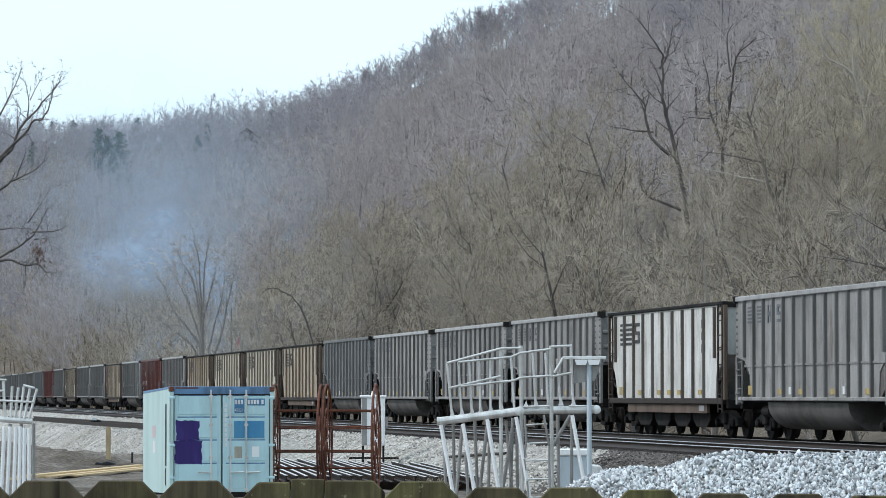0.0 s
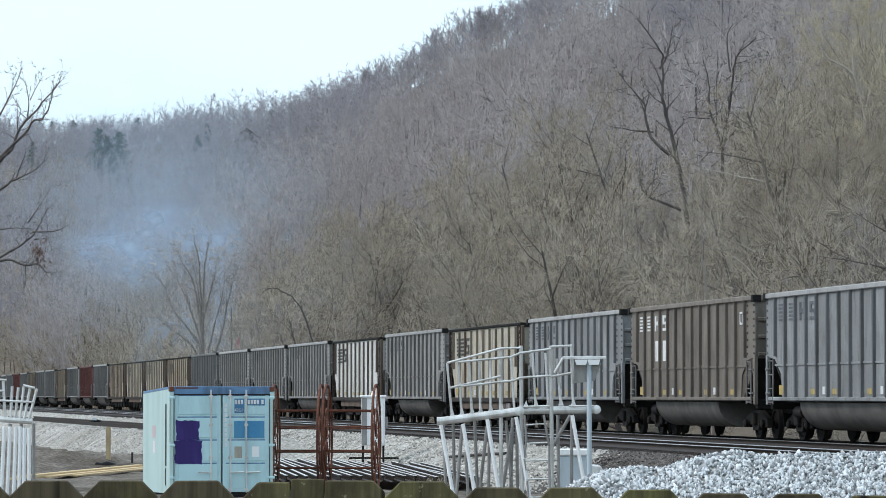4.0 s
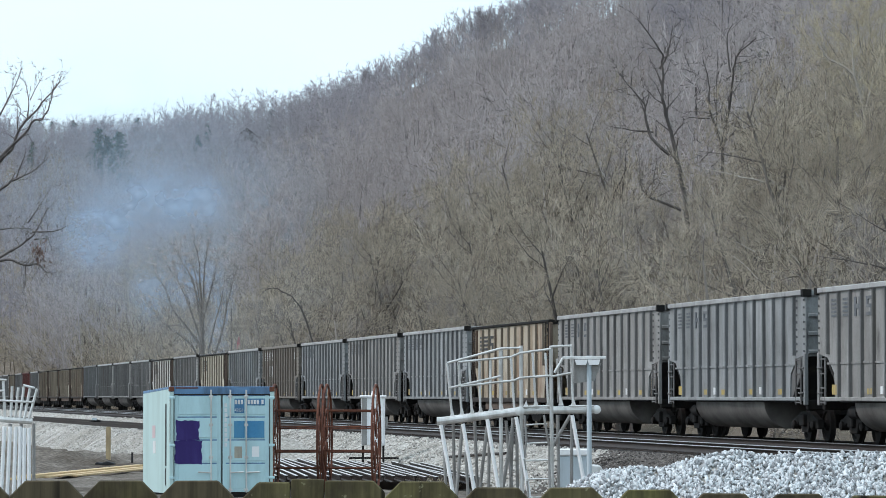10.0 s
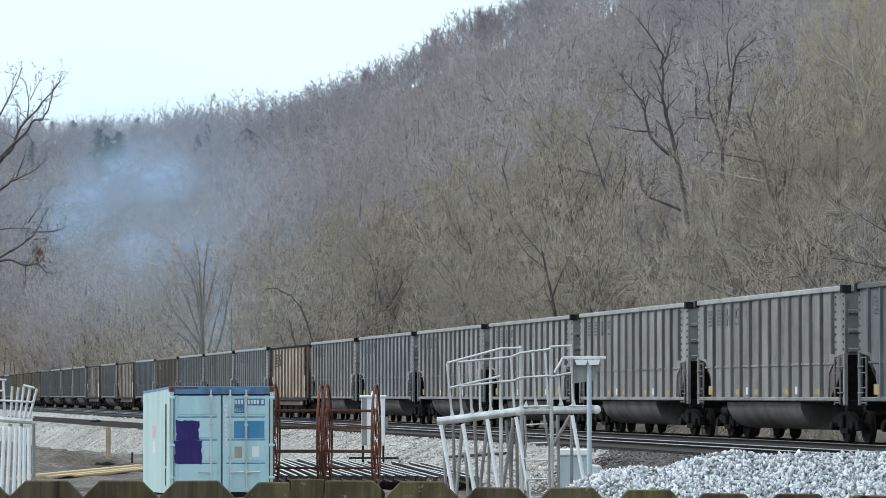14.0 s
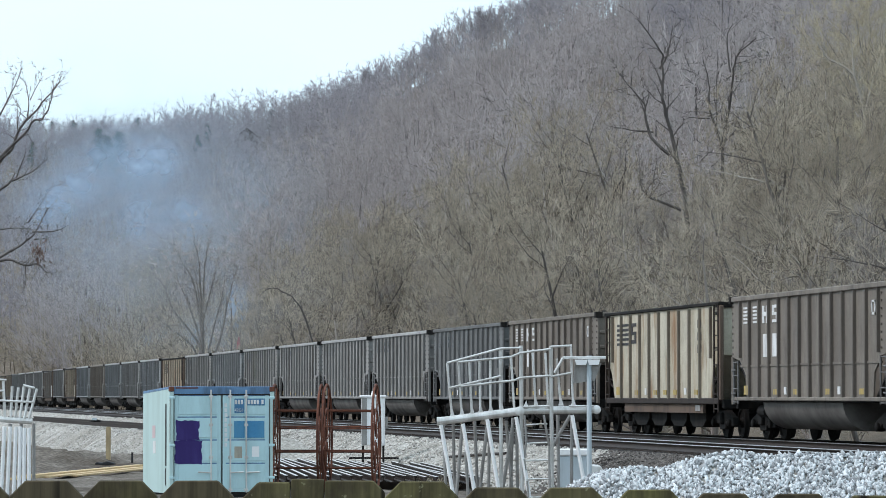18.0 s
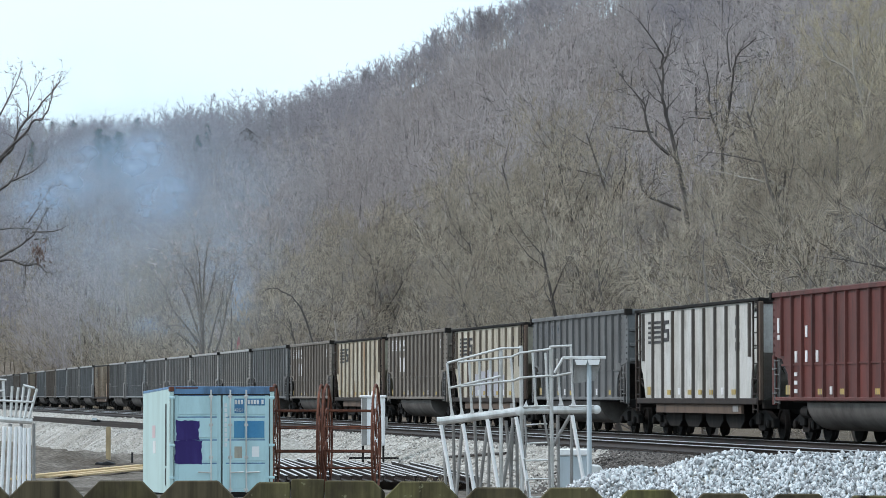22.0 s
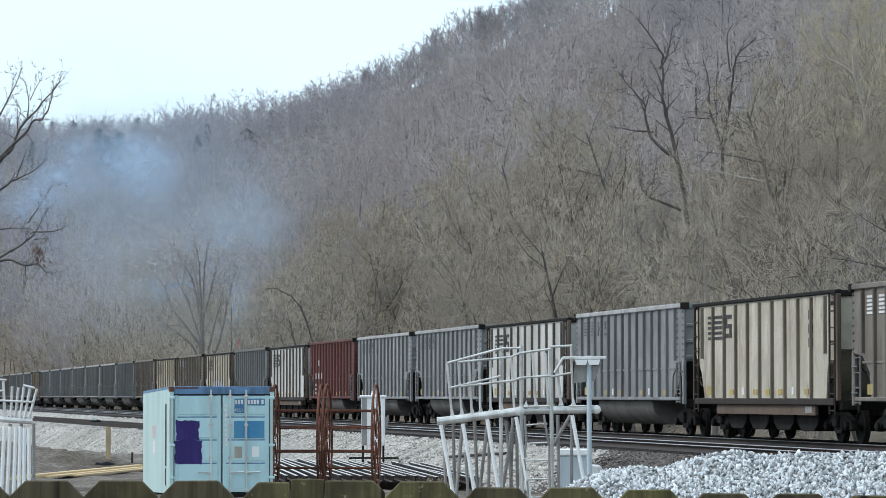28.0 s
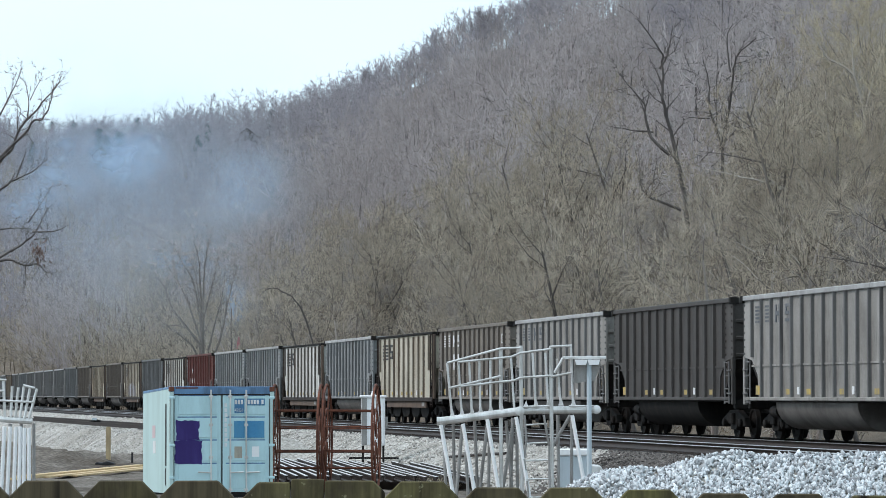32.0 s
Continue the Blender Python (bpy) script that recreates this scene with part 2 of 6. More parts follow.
PAINT = {
    "grey": car_paint("grey_car_paint", (0.35, 0.343, 0.33), (0.20, 0.19, 0.178), (0.12, 0.085, 0.06), 0.62),
    "blue": car_paint("blue_grey_car_paint", (0.345, 0.357, 0.36), (0.20, 0.205, 0.203), (0.13, 0.10, 0.08), 0.66),
    "light": car_paint("light_grey_car_paint", (0.385, 0.37, 0.345), (0.22, 0.205, 0.185), (0.13, 0.09, 0.065), 0.62),
    "dim": car_paint("dark_grey_car_paint", (0.19, 0.195, 0.195), (0.12, 0.12, 0.118), (0.09, 0.07, 0.055), 0.64),
    "brown": car_paint("coal_dusted_brown_car_paint", (0.245, 0.215, 0.18), (0.155, 0.133, 0.112), (0.085, 0.062, 0.045), 0.62),
    "black": car_paint("dark_brown_car_paint", (0.075, 0.066, 0.06), (0.05, 0.044, 0.04), (0.06, 0.04, 0.03), 0.62),
    "red": car_paint("oxide_red_car_paint", (0.165, 0.045, 0.036), (0.10, 0.038, 0.032), (0.045, 0.024, 0.02), 0.58),
    "cream": car_paint("cream_car_paint", (0.59, 0.55, 0.45), (0.41, 0.37, 0.29), (0.18, 0.095, 0.05), 0.57),
    "white": car_paint("chalky_white_car_paint", (0.70, 0.70, 0.67), (0.50, 0.485, 0.44), (0.17, 0.10, 0.06), 0.62),
    "chord": car_paint("chalky_top_chord_paint", (0.46, 0.46, 0.455), (0.34, 0.335, 0.33), (0.2, 0.15, 0.11), 0.68),
    "streaky": car_paint("cream_paint_with_orange_runs", (0.66, 0.62, 0.50), (0.47, 0.41, 0.30), (0.30, 0.15, 0.055), 0.51),
    "rusty": car_paint("rust_streaked_cream_car_paint", (0.54, 0.48, 0.38), (0.38, 0.30, 0.21), (0.22, 0.115, 0.058), 0.49),
}


# ribs darker than walls: coal grime and, except on white, painted flank shade
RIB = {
    "cream": car_paint("shaded_grimy_cream_rib_paint", (0.25, 0.215, 0.165), (0.13, 0.11, 0.085), (0.10, 0.06, 0.04), 0.52),
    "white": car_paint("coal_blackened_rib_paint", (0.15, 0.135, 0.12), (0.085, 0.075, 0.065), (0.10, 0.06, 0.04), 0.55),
    "blue": car_paint("shaded_sooty_blue_grey_rib_paint", (0.185, 0.195, 0.20), (0.105, 0.108, 0.11), (0.10, 0.08, 0.065), 0.6),
    "grey": car_paint("shaded_sooty_grey_rib_paint", (0.185, 0.184, 0.18), (0.11, 0.108, 0.104), (0.09, 0.07, 0.05), 0.6),
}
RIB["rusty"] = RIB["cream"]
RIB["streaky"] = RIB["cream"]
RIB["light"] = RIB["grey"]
RIB["brown"] = car_paint("shaded_sooty_brown_rib_paint", (0.16, 0.135, 0.11), (0.095, 0.08, 0.068), (0.08, 0.055, 0.04), 0.6)


# ---- mesh helpers ----
class Geo:
    """Gathers vertices and faces for one mesh."""

    def __init__(self):
        self.v, self.f = [], []

    def box(self, x0, x1, y0, y1, z0, z1):
        o = len(self.v)
        self.v += [(x, y, z) for z in (z0, z1) for x, y in ((x0, y0), (x1, y0), (x1, y1), (x0, y1))]
        self.f += [tuple(o + i for i in q) for q in ((3, 2, 1, 0), (4, 5, 6, 7), (0, 1, 5, 4), (1, 2, 6, 5), (2, 3, 7, 6), (3, 0, 4, 7))]
        return self

    def slab(self, outline, axis, a, b):
        """A flat outline of (u, w) pairs, drawn out along an axis from a to b."""
        put = {"x": lambda u, w, d: (d, u, w), "y": lambda u, w, d: (u, d, w), "z": lambda u, w, d: (u, w, d)}[axis]
        o, k = len(self.v), len(outline)
        self.v += [put(u, w, a) for u, w in outline] + [put(u, w, b) for u, w in outline]
        self.f += [tuple(o + i for i in reversed(range(k))), tuple(o + k + i for i in range(k))]
        self.f += [(o + i, o + (i + 1) % k, o + k + (i + 1) % k, o + k + i) for i in range(k)]
        return self

    def tube(self, points, r, n=8, r2=None, cap=True):
        """A round bar along a line of points."""
        pts = [Vector(p) for p in points]
        o = len(self.v)
        for i, p in enumerate(pts):
            d = (pts[min(i + 1, len(pts) - 1)] - pts[max(i - 1, 0)]).normalized()
            side = d.cross(Vector((0, 0, 1)) if abs(d.z) < 0.9 else Vector((1, 0, 0))).normalized()
            up = side.cross(d)
            rr = r if r2 is None else r + (r2 - r) * i / (len(pts) - 1)
            self.v += [tuple(p + (side * math.cos(a) + up * math.sin(a)) * rr) for a in (2 * math.pi * j / n for j in range(n))]
        for i in range(len(pts) - 1):
            self.f += [(o + i * n + j, o + i * n + (j + 1) % n, o + (i + 1) * n + (j + 1) % n, o + (i + 1) * n + j) for j in range(n)]
        if cap:
            self.f += [tuple(o + j for j in reversed(range(n))), tuple(o + (len(pts) - 1) * n + j for j in range(n))]
        return self

    def lathe(self, profile, axis="x", n=16):
        """A turned body: (distance along the axis, radius) pairs."""
        o = len(self.v)
        for a, r in profile:
            for j in range(n):
                c, s = r * math.cos(2 * math.pi * j / n), r * math.sin(2 * math.pi * j / n)
                self.v.append({"x": (a, c, s), "y": (s, a, c), "z": (c, s, a)}[axis])
        for i in range(len(profile) - 1):
            self.f += [(o + i * n + j, o + i * n + (j + 1) % n, o + (i + 1) * n + (j + 1) % n, o + (i + 1) * n + j) for j in range(n)]
        self.f += [tuple(o + j for j in reversed(range(n))), tuple(o + (len(profile) - 1) * n + j for j in range(n))]
        return self

    def mesh(self, name, material, smooth=False, bevel=0.0):
        me = bpy.data.meshes.new(name)
        me.from_pydata(self.v, [], self.f)
        bm = bmesh.new()
        bm.from_mesh(me)
        bmesh.ops.recalc_face_normals(bm, faces=bm.faces)
        if bevel:
            edges = [e for e in bm.edges if len(e.link_faces) == 2 and e.calc_face_angle(0) > 0.6]
            bmesh.ops.bevel(bm, geom=edges, offset=bevel, segments=1, affect="EDGES")
        bm.to_mesh(me)
        bm.free()
        me.materials.append(material)
        if smooth:
            for p in me.polygons:
                p.use_smooth = True
            me.set_sharp_from_angle(angle=radians(40))
        return me


def part(name, geo, material, parent, label="", smooth=False, bevel=0.0, at=None):
    """One mesh under a thing or under a part; geo is a Geo or a finished mesh."""
    me = geo if isinstance(geo, bpy.types.Mesh) else geo.mesh(name, material, smooth, bevel)
    ob = new(name, me)
    ob.parent = parent
    if at is not None:
        ob.matrix_basis = at
    return tagged(ob, label) if label else ob


def thing(name, label, category, m=None, group="", kind=""):
    ob = new(name)
    ob.empty_display_size = 0.3
    if m is not None:
        ob.matrix_basis = m
    return tagged(ob, label, category, group, kind)


def array_mesh(name, verts, tris, material):
    """A triangle mesh out of two number arrays."""
    me = bpy.data.meshes.new(name)
    verts, tris = np.asarray(verts, np.float32), np.asarray(tris, np.int32)
    me.vertices.add(len(verts))
    me.vertices.foreach_set("co", verts.ravel())
    me.loops.add(tris.size)
    me.loops.foreach_set("vertex_index", tris.ravel())
    me.polygons.add(len(tris))
    me.polygons.foreach_set("loop_start", np.arange(0, tris.size, 3, dtype=np.int32))
    me.materials.append(material)
    me.update(calc_edges=True)
    return me


# ---- the line of the railway ----
TRACK_X, TRACK_Y, TRACK_HEADING, TRACK_K1, TRACK_K2 = 9.236, 91.861, -0.1739, -0.0867e-3, 0.0247e-5
RAIL_TOP = EYE - 1.22
S_GRID = np.arange(-160.0, 701.0, 1.0)
A_GRID = TRACK_HEADING + TRACK_K1 * S_GRID + TRACK_K2 * np.clip(S_GRID, -160, 420) ** 2
I0 = int(np.argmin(abs(S_GRID)))
LX = np.concatenate(([0], np.cumsum((np.sin(A_GRID[1:]) + np.sin(A_GRID[:-1])) / 2)))
LY = np.concatenate(([0], np.cumsum((np.cos(A_GRID[1:]) + np.cos(A_GRID[:-1])) / 2)))
LX, LY = LX - LX[I0] + TRACK_X, LY - LY[I0] + TRACK_Y


def line_at(s, off=0.0):
    """A point off metres beyond the train's near side, s metres up the line, and the heading there."""
    a = float(np.interp(s, S_GRID, A_GRID))
    return float(np.interp(s, S_GRID, LX)) + off * math.cos(a), float(np.interp(s, S_GRID, LY)) - off * math.sin(a), a


def lateral(x, y):
    """How far points lie beyond the train's near side (negative: on the camera's side)."""
    s = (x - TRACK_X) * math.sin(TRACK_HEADING) + (y - TRACK_Y) * math.cos(TRACK_HEADING)
    s = np.clip(s, -160, 700)
    a = np.interp(s, S_GRID, A_GRID)
    return (x - np.interp(s, S_GRID, LX)) * np.cos(a) - (y - np.interp(s, S_GRID, LY)) * np.sin(a)


# ---- the ground: one sheet from the yard over the hills to the horizon ----
BEARING = np.radians([-180, -60, -20, -9.0, -7.2, -4.9, -3.1, -1.24, -0.6, 0.38, 2.0, 4.8, 7.5, 12, 30, 60, 180])
FOOT = np.array([900, 900, 900, 720, 580, 400, 275, 215, 205, 190, 165, 138, 122, 105, 70, 90, 900.0])
CREST = np.array([2600, 2600, 2100, 1900, 1800, 1600, 1400, 1150, 1060, 960, 900, 800, 700, 600, 480, 500, 2600.0])
RISE = np.array([0.0, 0.0, 0.071, 0.0787, 0.0804, 0.0815, 0.0857, 0.0937, 0.0995, 0.1125, 0.124, 0.138, 0.145, 0.15, 0.16, 0.1, 0.0])


def height(x, y):
    x, y = np.asarray(x, float), np.asarray(y, float)
    r, b = np.hypot(x, y), np.arctan2(x, y)
    foot, crest, rise = np.interp(b, BEARING, FOOT), np.interp(b, BEARING, CREST), np.interp(b, BEARING, RISE)
    top = rise * crest + EYE - 15.0 * (rise > 0.03)
    u = (r - foot) / (crest - foot)
    hill = np.where(u <= 0, 0, np.where(u < 1, np.clip(u, 0, 1) ** 1.15, 1 - 0.25 * np.clip(u - 1, 0, 1))) * top
    lump = np.sin(x * 0.021 + 1.3) * np.sin(y * 0.013 + x * 0.006) * 2.2 + np.sin(x * 0.06 + y * 0.03) * 0.7
    hill = hill + lump * np.clip(u * 6, 0, 1) * np.clip(rise * 20, 0, 1)
    near = 0.38 * np.clip((22 - r) / 12, 0, 1)
    rough = 0.05 * np.sin(x * 1.7 + y * 0.31) * np.sin(y * 0.9 - x * 0.4) * np.clip((r - 14) / 20, 0, 1)
    mound = 0.55 * np.exp(-((x + 12.6) / 2.6) ** 2 - ((y - 116) / 5.0) ** 2) + 0.3 * np.exp(-((x + 9.6) / 1.6) ** 2 - ((y - 121) / 4.0) ** 2)
    lumps = 0.1 * np.sin(x * 4.1 + y * 0.7) * np.sin(y * 1.3 - x * 1.1) * np.exp(-((x + 11.5) / 5) ** 2 - ((y - 115) / 10.0) ** 2)
    return hill + near + rough + mound + lumps


def build_ground():
    fine = np.radians(np.arange(-10, 10.01, 0.16))
    coarse = np.radians(np.concatenate((np.arange(-180, -10, 5.0), np.arange(15, 180, 5.0))))
    b = np.sort(np.concatenate((fine, coarse)))
    r = np.concatenate((np.arange(0.5, 30, 2.0), np.arange(30, 180, 1.0), np.arange(180, 480, 4.0), np.arange(480, 2000, 14.0), [2200, 2500, 3000, 3800, 4700]))
    bb, rr = np.meshgrid(b, r)
    x, y = rr * np.sin(bb), rr * np.cos(bb)
    verts = np.stack((x, y, height(x, y)), -1).reshape(-1, 3)
    k, rows = len(b), len(r)
    i = (np.arange(rows - 1)[:, None] * k + np.arange(k)[None, :]).ravel()
    j = (np.arange(rows - 1)[:, None] * k + (np.arange(k)[None, :] + 1) % k).ravel()
    tris = np.concatenate((np.stack((i, j, j + k), -1), np.stack((i, j + k, i + k), -1)))
    verts = np.concatenate((verts, [[0, 0, 0.38]]))
    c = len(verts) - 1
    tris = np.concatenate((tris, np.stack((np.full(k, c), (np.arange(k) + 1) % k, np.arange(k)), -1)))
    me = array_mesh("ground", verts, tris, M["soil"])
    me.materials.append(M["yard_gravel"])
    mid = verts[tris].mean(1)
    yard = (np.hypot(mid[:, 0], mid[:, 1]) < 165) & (lateral(mid[:, 0], mid[:, 1]) < -2) & (mid[:, 1] > 20)
    me.polygons.foreach_set("material_index", yard.astype(np.int32))
    for p in me.polygons:
        p.use_smooth = True
    tagged(new("ground", me), "brown leaf litter and bare soil rising into a steep valley side", "ground", kind="structure")


build_ground()


def sweep(name, profile, s0, s1, step, material, wobble=0.0, seed=1):
    """A strip along the railway with a cross-section of (offset, height) pairs."""
    rng = np.random.default_rng(seed)
    ss = np.arange(s0, s1 + 0.01, step)
    verts = []
    for s in ss:
        for off, z in profile:
            x, y, a = line_at(s, off + (rng.normal() * wobble if wobble else 0))
            verts.append((x, y, z + (rng.normal() * wobble * 0.35 if wobble else 0)))
    k = len(profile)
    i = (np.arange(len(ss) - 1)[:, None] * k + np.arange(k - 1)[None, :]).ravel()
    tris = np.concatenate((np.stack((i, i + 1, i + k + 1), -1), np.stack((i, i + k + 1, i + k), -1)))
    return array_mesh(name, verts, tris, material)


# ---- ballast, rails and ties ----
BED = RAIL_TOP - 0.2


def build_line():
    shoulder = [(-8.3, -0.05), (-7.3, 0.3), (-6.0, BED - 0.14), (-5.1, BED - 0.02)]
    tagged(new("ballast_shoulder", sweep("ballast_shoulder", shoulder, -4, 330, 0.5, M["ballast_light"], 0.07, 3)),
           "pale crushed limestone shoulder of the railway bank", "ballast", kind="structure")
    tagged(new("cinder_shoulder", sweep("cinder_shoulder", shoulder, -90, -3.7, 0.5, M["cinder"], 0.07, 5)),
           "dark cinder and stone shoulder of the railway bank", "ballast", kind="structure")
    crown = [(-5.2, BED - 0.04), (-4.6, BED), (-3.0, BED), (-1.5, BED - 0.03), (1.0, BED), (4.5, BED), (6.5, BED - 0.6), (8.0, 0.0)]
    tagged(new("ballast_bed", sweep("ballast_bed", crown, -150, 690, 1.0, M["ballast_dark"], 0.03, 4)),
           "grimy brown ballast between the rails", "ballast", kind="structure")
    web = [(-0.075, 0.0), (-0.07, 0.025), (-0.012, 0.04), (-0.012, 0.135), (-0.036, 0.145), (-0.036, 0.172), (0.036, 0.172), (0.036, 0.145), (0.012, 0.135), (0.012, 0.04), (0.07, 0.025), (0.075, 0.0)]
    tie = Geo().box(-1.3, 1.3, -0.115, 0.115, -0.16, 0.0).mesh("tie", M["tie"])
    for name, centre, s0, s1 in (("main_track", 1.6, -150, 690), ("second_track", -3.0, -150, 690)):
        track = tagged(new(name), "steel rails on dark timber ties over stone ballast", "railway track", kind="structure")
        for side in (-0.755, 0.755):
            off = centre + side
            part("rail", sweep("rail", [(off + u, RAIL_TOP - 0.18 + w) for u, w in web], s0, s1, 4.0, M["rail_steel"]), None, track)
            part("rail_head", sweep("rail_head", [(off - 0.037, RAIL_TOP - 0.012), (off - 0.034, RAIL_TOP), (off + 0.034, RAIL_TOP), (off + 0.037, RAIL_TOP - 0.012)], s0, s1, 4.0, M["rail_head"]), None, track,
                 "shiny worn running surface")
        rest = Geo()
        for s in np.arange(-40, 160, 0.56):
            x, y, a = line_at(s, centre)
            m = pose(x, y, RAIL_TOP - 0.185, 0, 0, -math.degrees(a))
            if name == "second_track" and -25 < s < 55:
                part("tie", tie, None, track, at=m)
            else:
                o = len(rest.v)
                rest.v += [tuple(m @ v.co) for v in tie.vertices]
                rest.f += [tuple(o + i for i in p.vertices) for p in tie.polygons]
        tagged(part("far_ties", rest, M["tie"], track), kind="stuff")
    # a siding that leaves the line at a small angle
    siding = tagged(new("siding_track"), "rusty rails of a short siding on a pale stone bank", "railway track", kind="structure")
    for side in (-0.755, 0.755):
        a, b = (-8.6 + side, 131.0), (-25.5 + side, 212.0)
        g = Geo()
        for u0, u1, w0, w1 in ((-0.07, 0.07, 0.0, 0.02), (-0.012, 0.012, 0.02, 0.13), (-0.036, 0.036, 0.13, 0.17)):
            o = len(g.v)
            g.v += [(px + u, py, BED + 0.03 + w) for px, py in (a, b) for u, w in ((u0, w0), (u1, w0), (u1, w1), (u0, w1))]
            g.f += [(o + i, o + (i + 1) % 4, o + 4 + (i + 1) % 4, o + 4 + i) for i in range(4)] + [(o, o + 1, o + 2, o + 3), (o + 7, o + 6, o + 5, o + 4)]
        part("rail", g, M["rail_steel"], siding)
    bank = [(-3.4, 0.0), (-1.9, BED - 0.1), (-1.2, BED), (1.6, BED), (3.0, BED - 0.2)]
    g = Geo()
    n = 60
    rng = np.random.default_rng(8)
    for i in range(n + 1):
        cx, cy = -7.3 - 18.6 * i / n, 126.0 + 88.0 * i / n
        drop = min(1.0, (i + 0.05) / 3)
        g.v += [(cx + u * 0.98 + rng.normal() * 0.06, cy + u * 0.21, z * drop + rng.normal() * 0.03) for u, z in bank]
    g.f = [(i * 5 + j, i * 5 + j + 1, i * 5 + j + 6, i * 5 + j + 5) for i in range(n) for j in range(4)]
    tagged(new("siding_bank", g.mesh("siding_bank", M["ballast_light"])), "pale stone bank under the siding", "ballast", kind="structure")


build_line()

# ---- the coal train ----
BODY, PITCH_CAR, WHEEL_R = 15.02, 16.18, 0.457
HALF_W = 1.6


def wheelset_mesh():
    g = Geo()
    for side in (-1, 1):
        a = side * 0.7
        g.lathe([(a - 0.07 * side, 0.49), (a - 0.04 * side, 0.495), (a - 0.035 * side, WHEEL_R), (a + 0.06 * side, WHEEL_R - 0.01), (a + 0.065 * side, 0.37), (a + 0.02 * side, 0.34),
                 (a + 0.02 * side, 0.16), (a + 0.09 * side, 0.13), (a + 0.1 * side, 0.0)], "x", 14)
    g.tube([(-0.98, 0, 0), (0.98, 0, 0)], 0.085, 8)
    return g.mesh("wheelset", M["steel_dark"], True)


def side_frame_mesh():
    arch = [(-1.25, 0.36), (-1.2, 0.6), (-0.95, 0.66), (-0.45, 0.82), (0.45, 0.82), (0.95, 0.66), (1.2, 0.6), (1.25, 0.36), (0.95, 0.34), (0.62, 0.52), (0.42, 0.52), (0.3, 0.26), (-0.3, 0.26), (-0.42, 0.52), (-0.62, 0.52), (-0.95, 0.34)]
    return Geo().slab(arch, "x", -0.09, 0.09).mesh("side_frame", M["steel_dark"], bevel=0.02)


TRUCK = {"wheelset": wheelset_mesh(), "side_frame": side_frame_mesh(),
         "bolster": Geo().box(-1.2, 1.2, -0.2, 0.2, 0.42, 0.74).mesh("bolster", M["steel_dark"], bevel=0.03),
         "bearing": Geo().lathe([(-0.1, 0.0), (-0.09, 0.1), (0.06, 0.12), (0.09, 0.07)], "x", 12).mesh("bearing", M["steel_dark"], True)}
wheelsets = []


def add_truck(car, y):
    truck = part("truck", TRUCK["bolster"], None, car, "grimy cast steel truck", at=pose(0, y, 0))
    for x in (-1.0, 1.0):
        part("side_frame", TRUCK["side_frame"], None, truck, at=pose(x, 0, 0))
        for yy in (-0.89, 0.89):
            part("bearing", TRUCK["bearing"], None, truck, at=pose(x * 1.1, yy, WHEEL_R, 0, 0, 0 if x > 0 else 180))
    for yy in (-0.89, 0.89):
        w = part("wheelset", TRUCK["wheelset"], None, truck)
        w.matrix_parent_inverse = pose(0, yy, WHEEL_R)


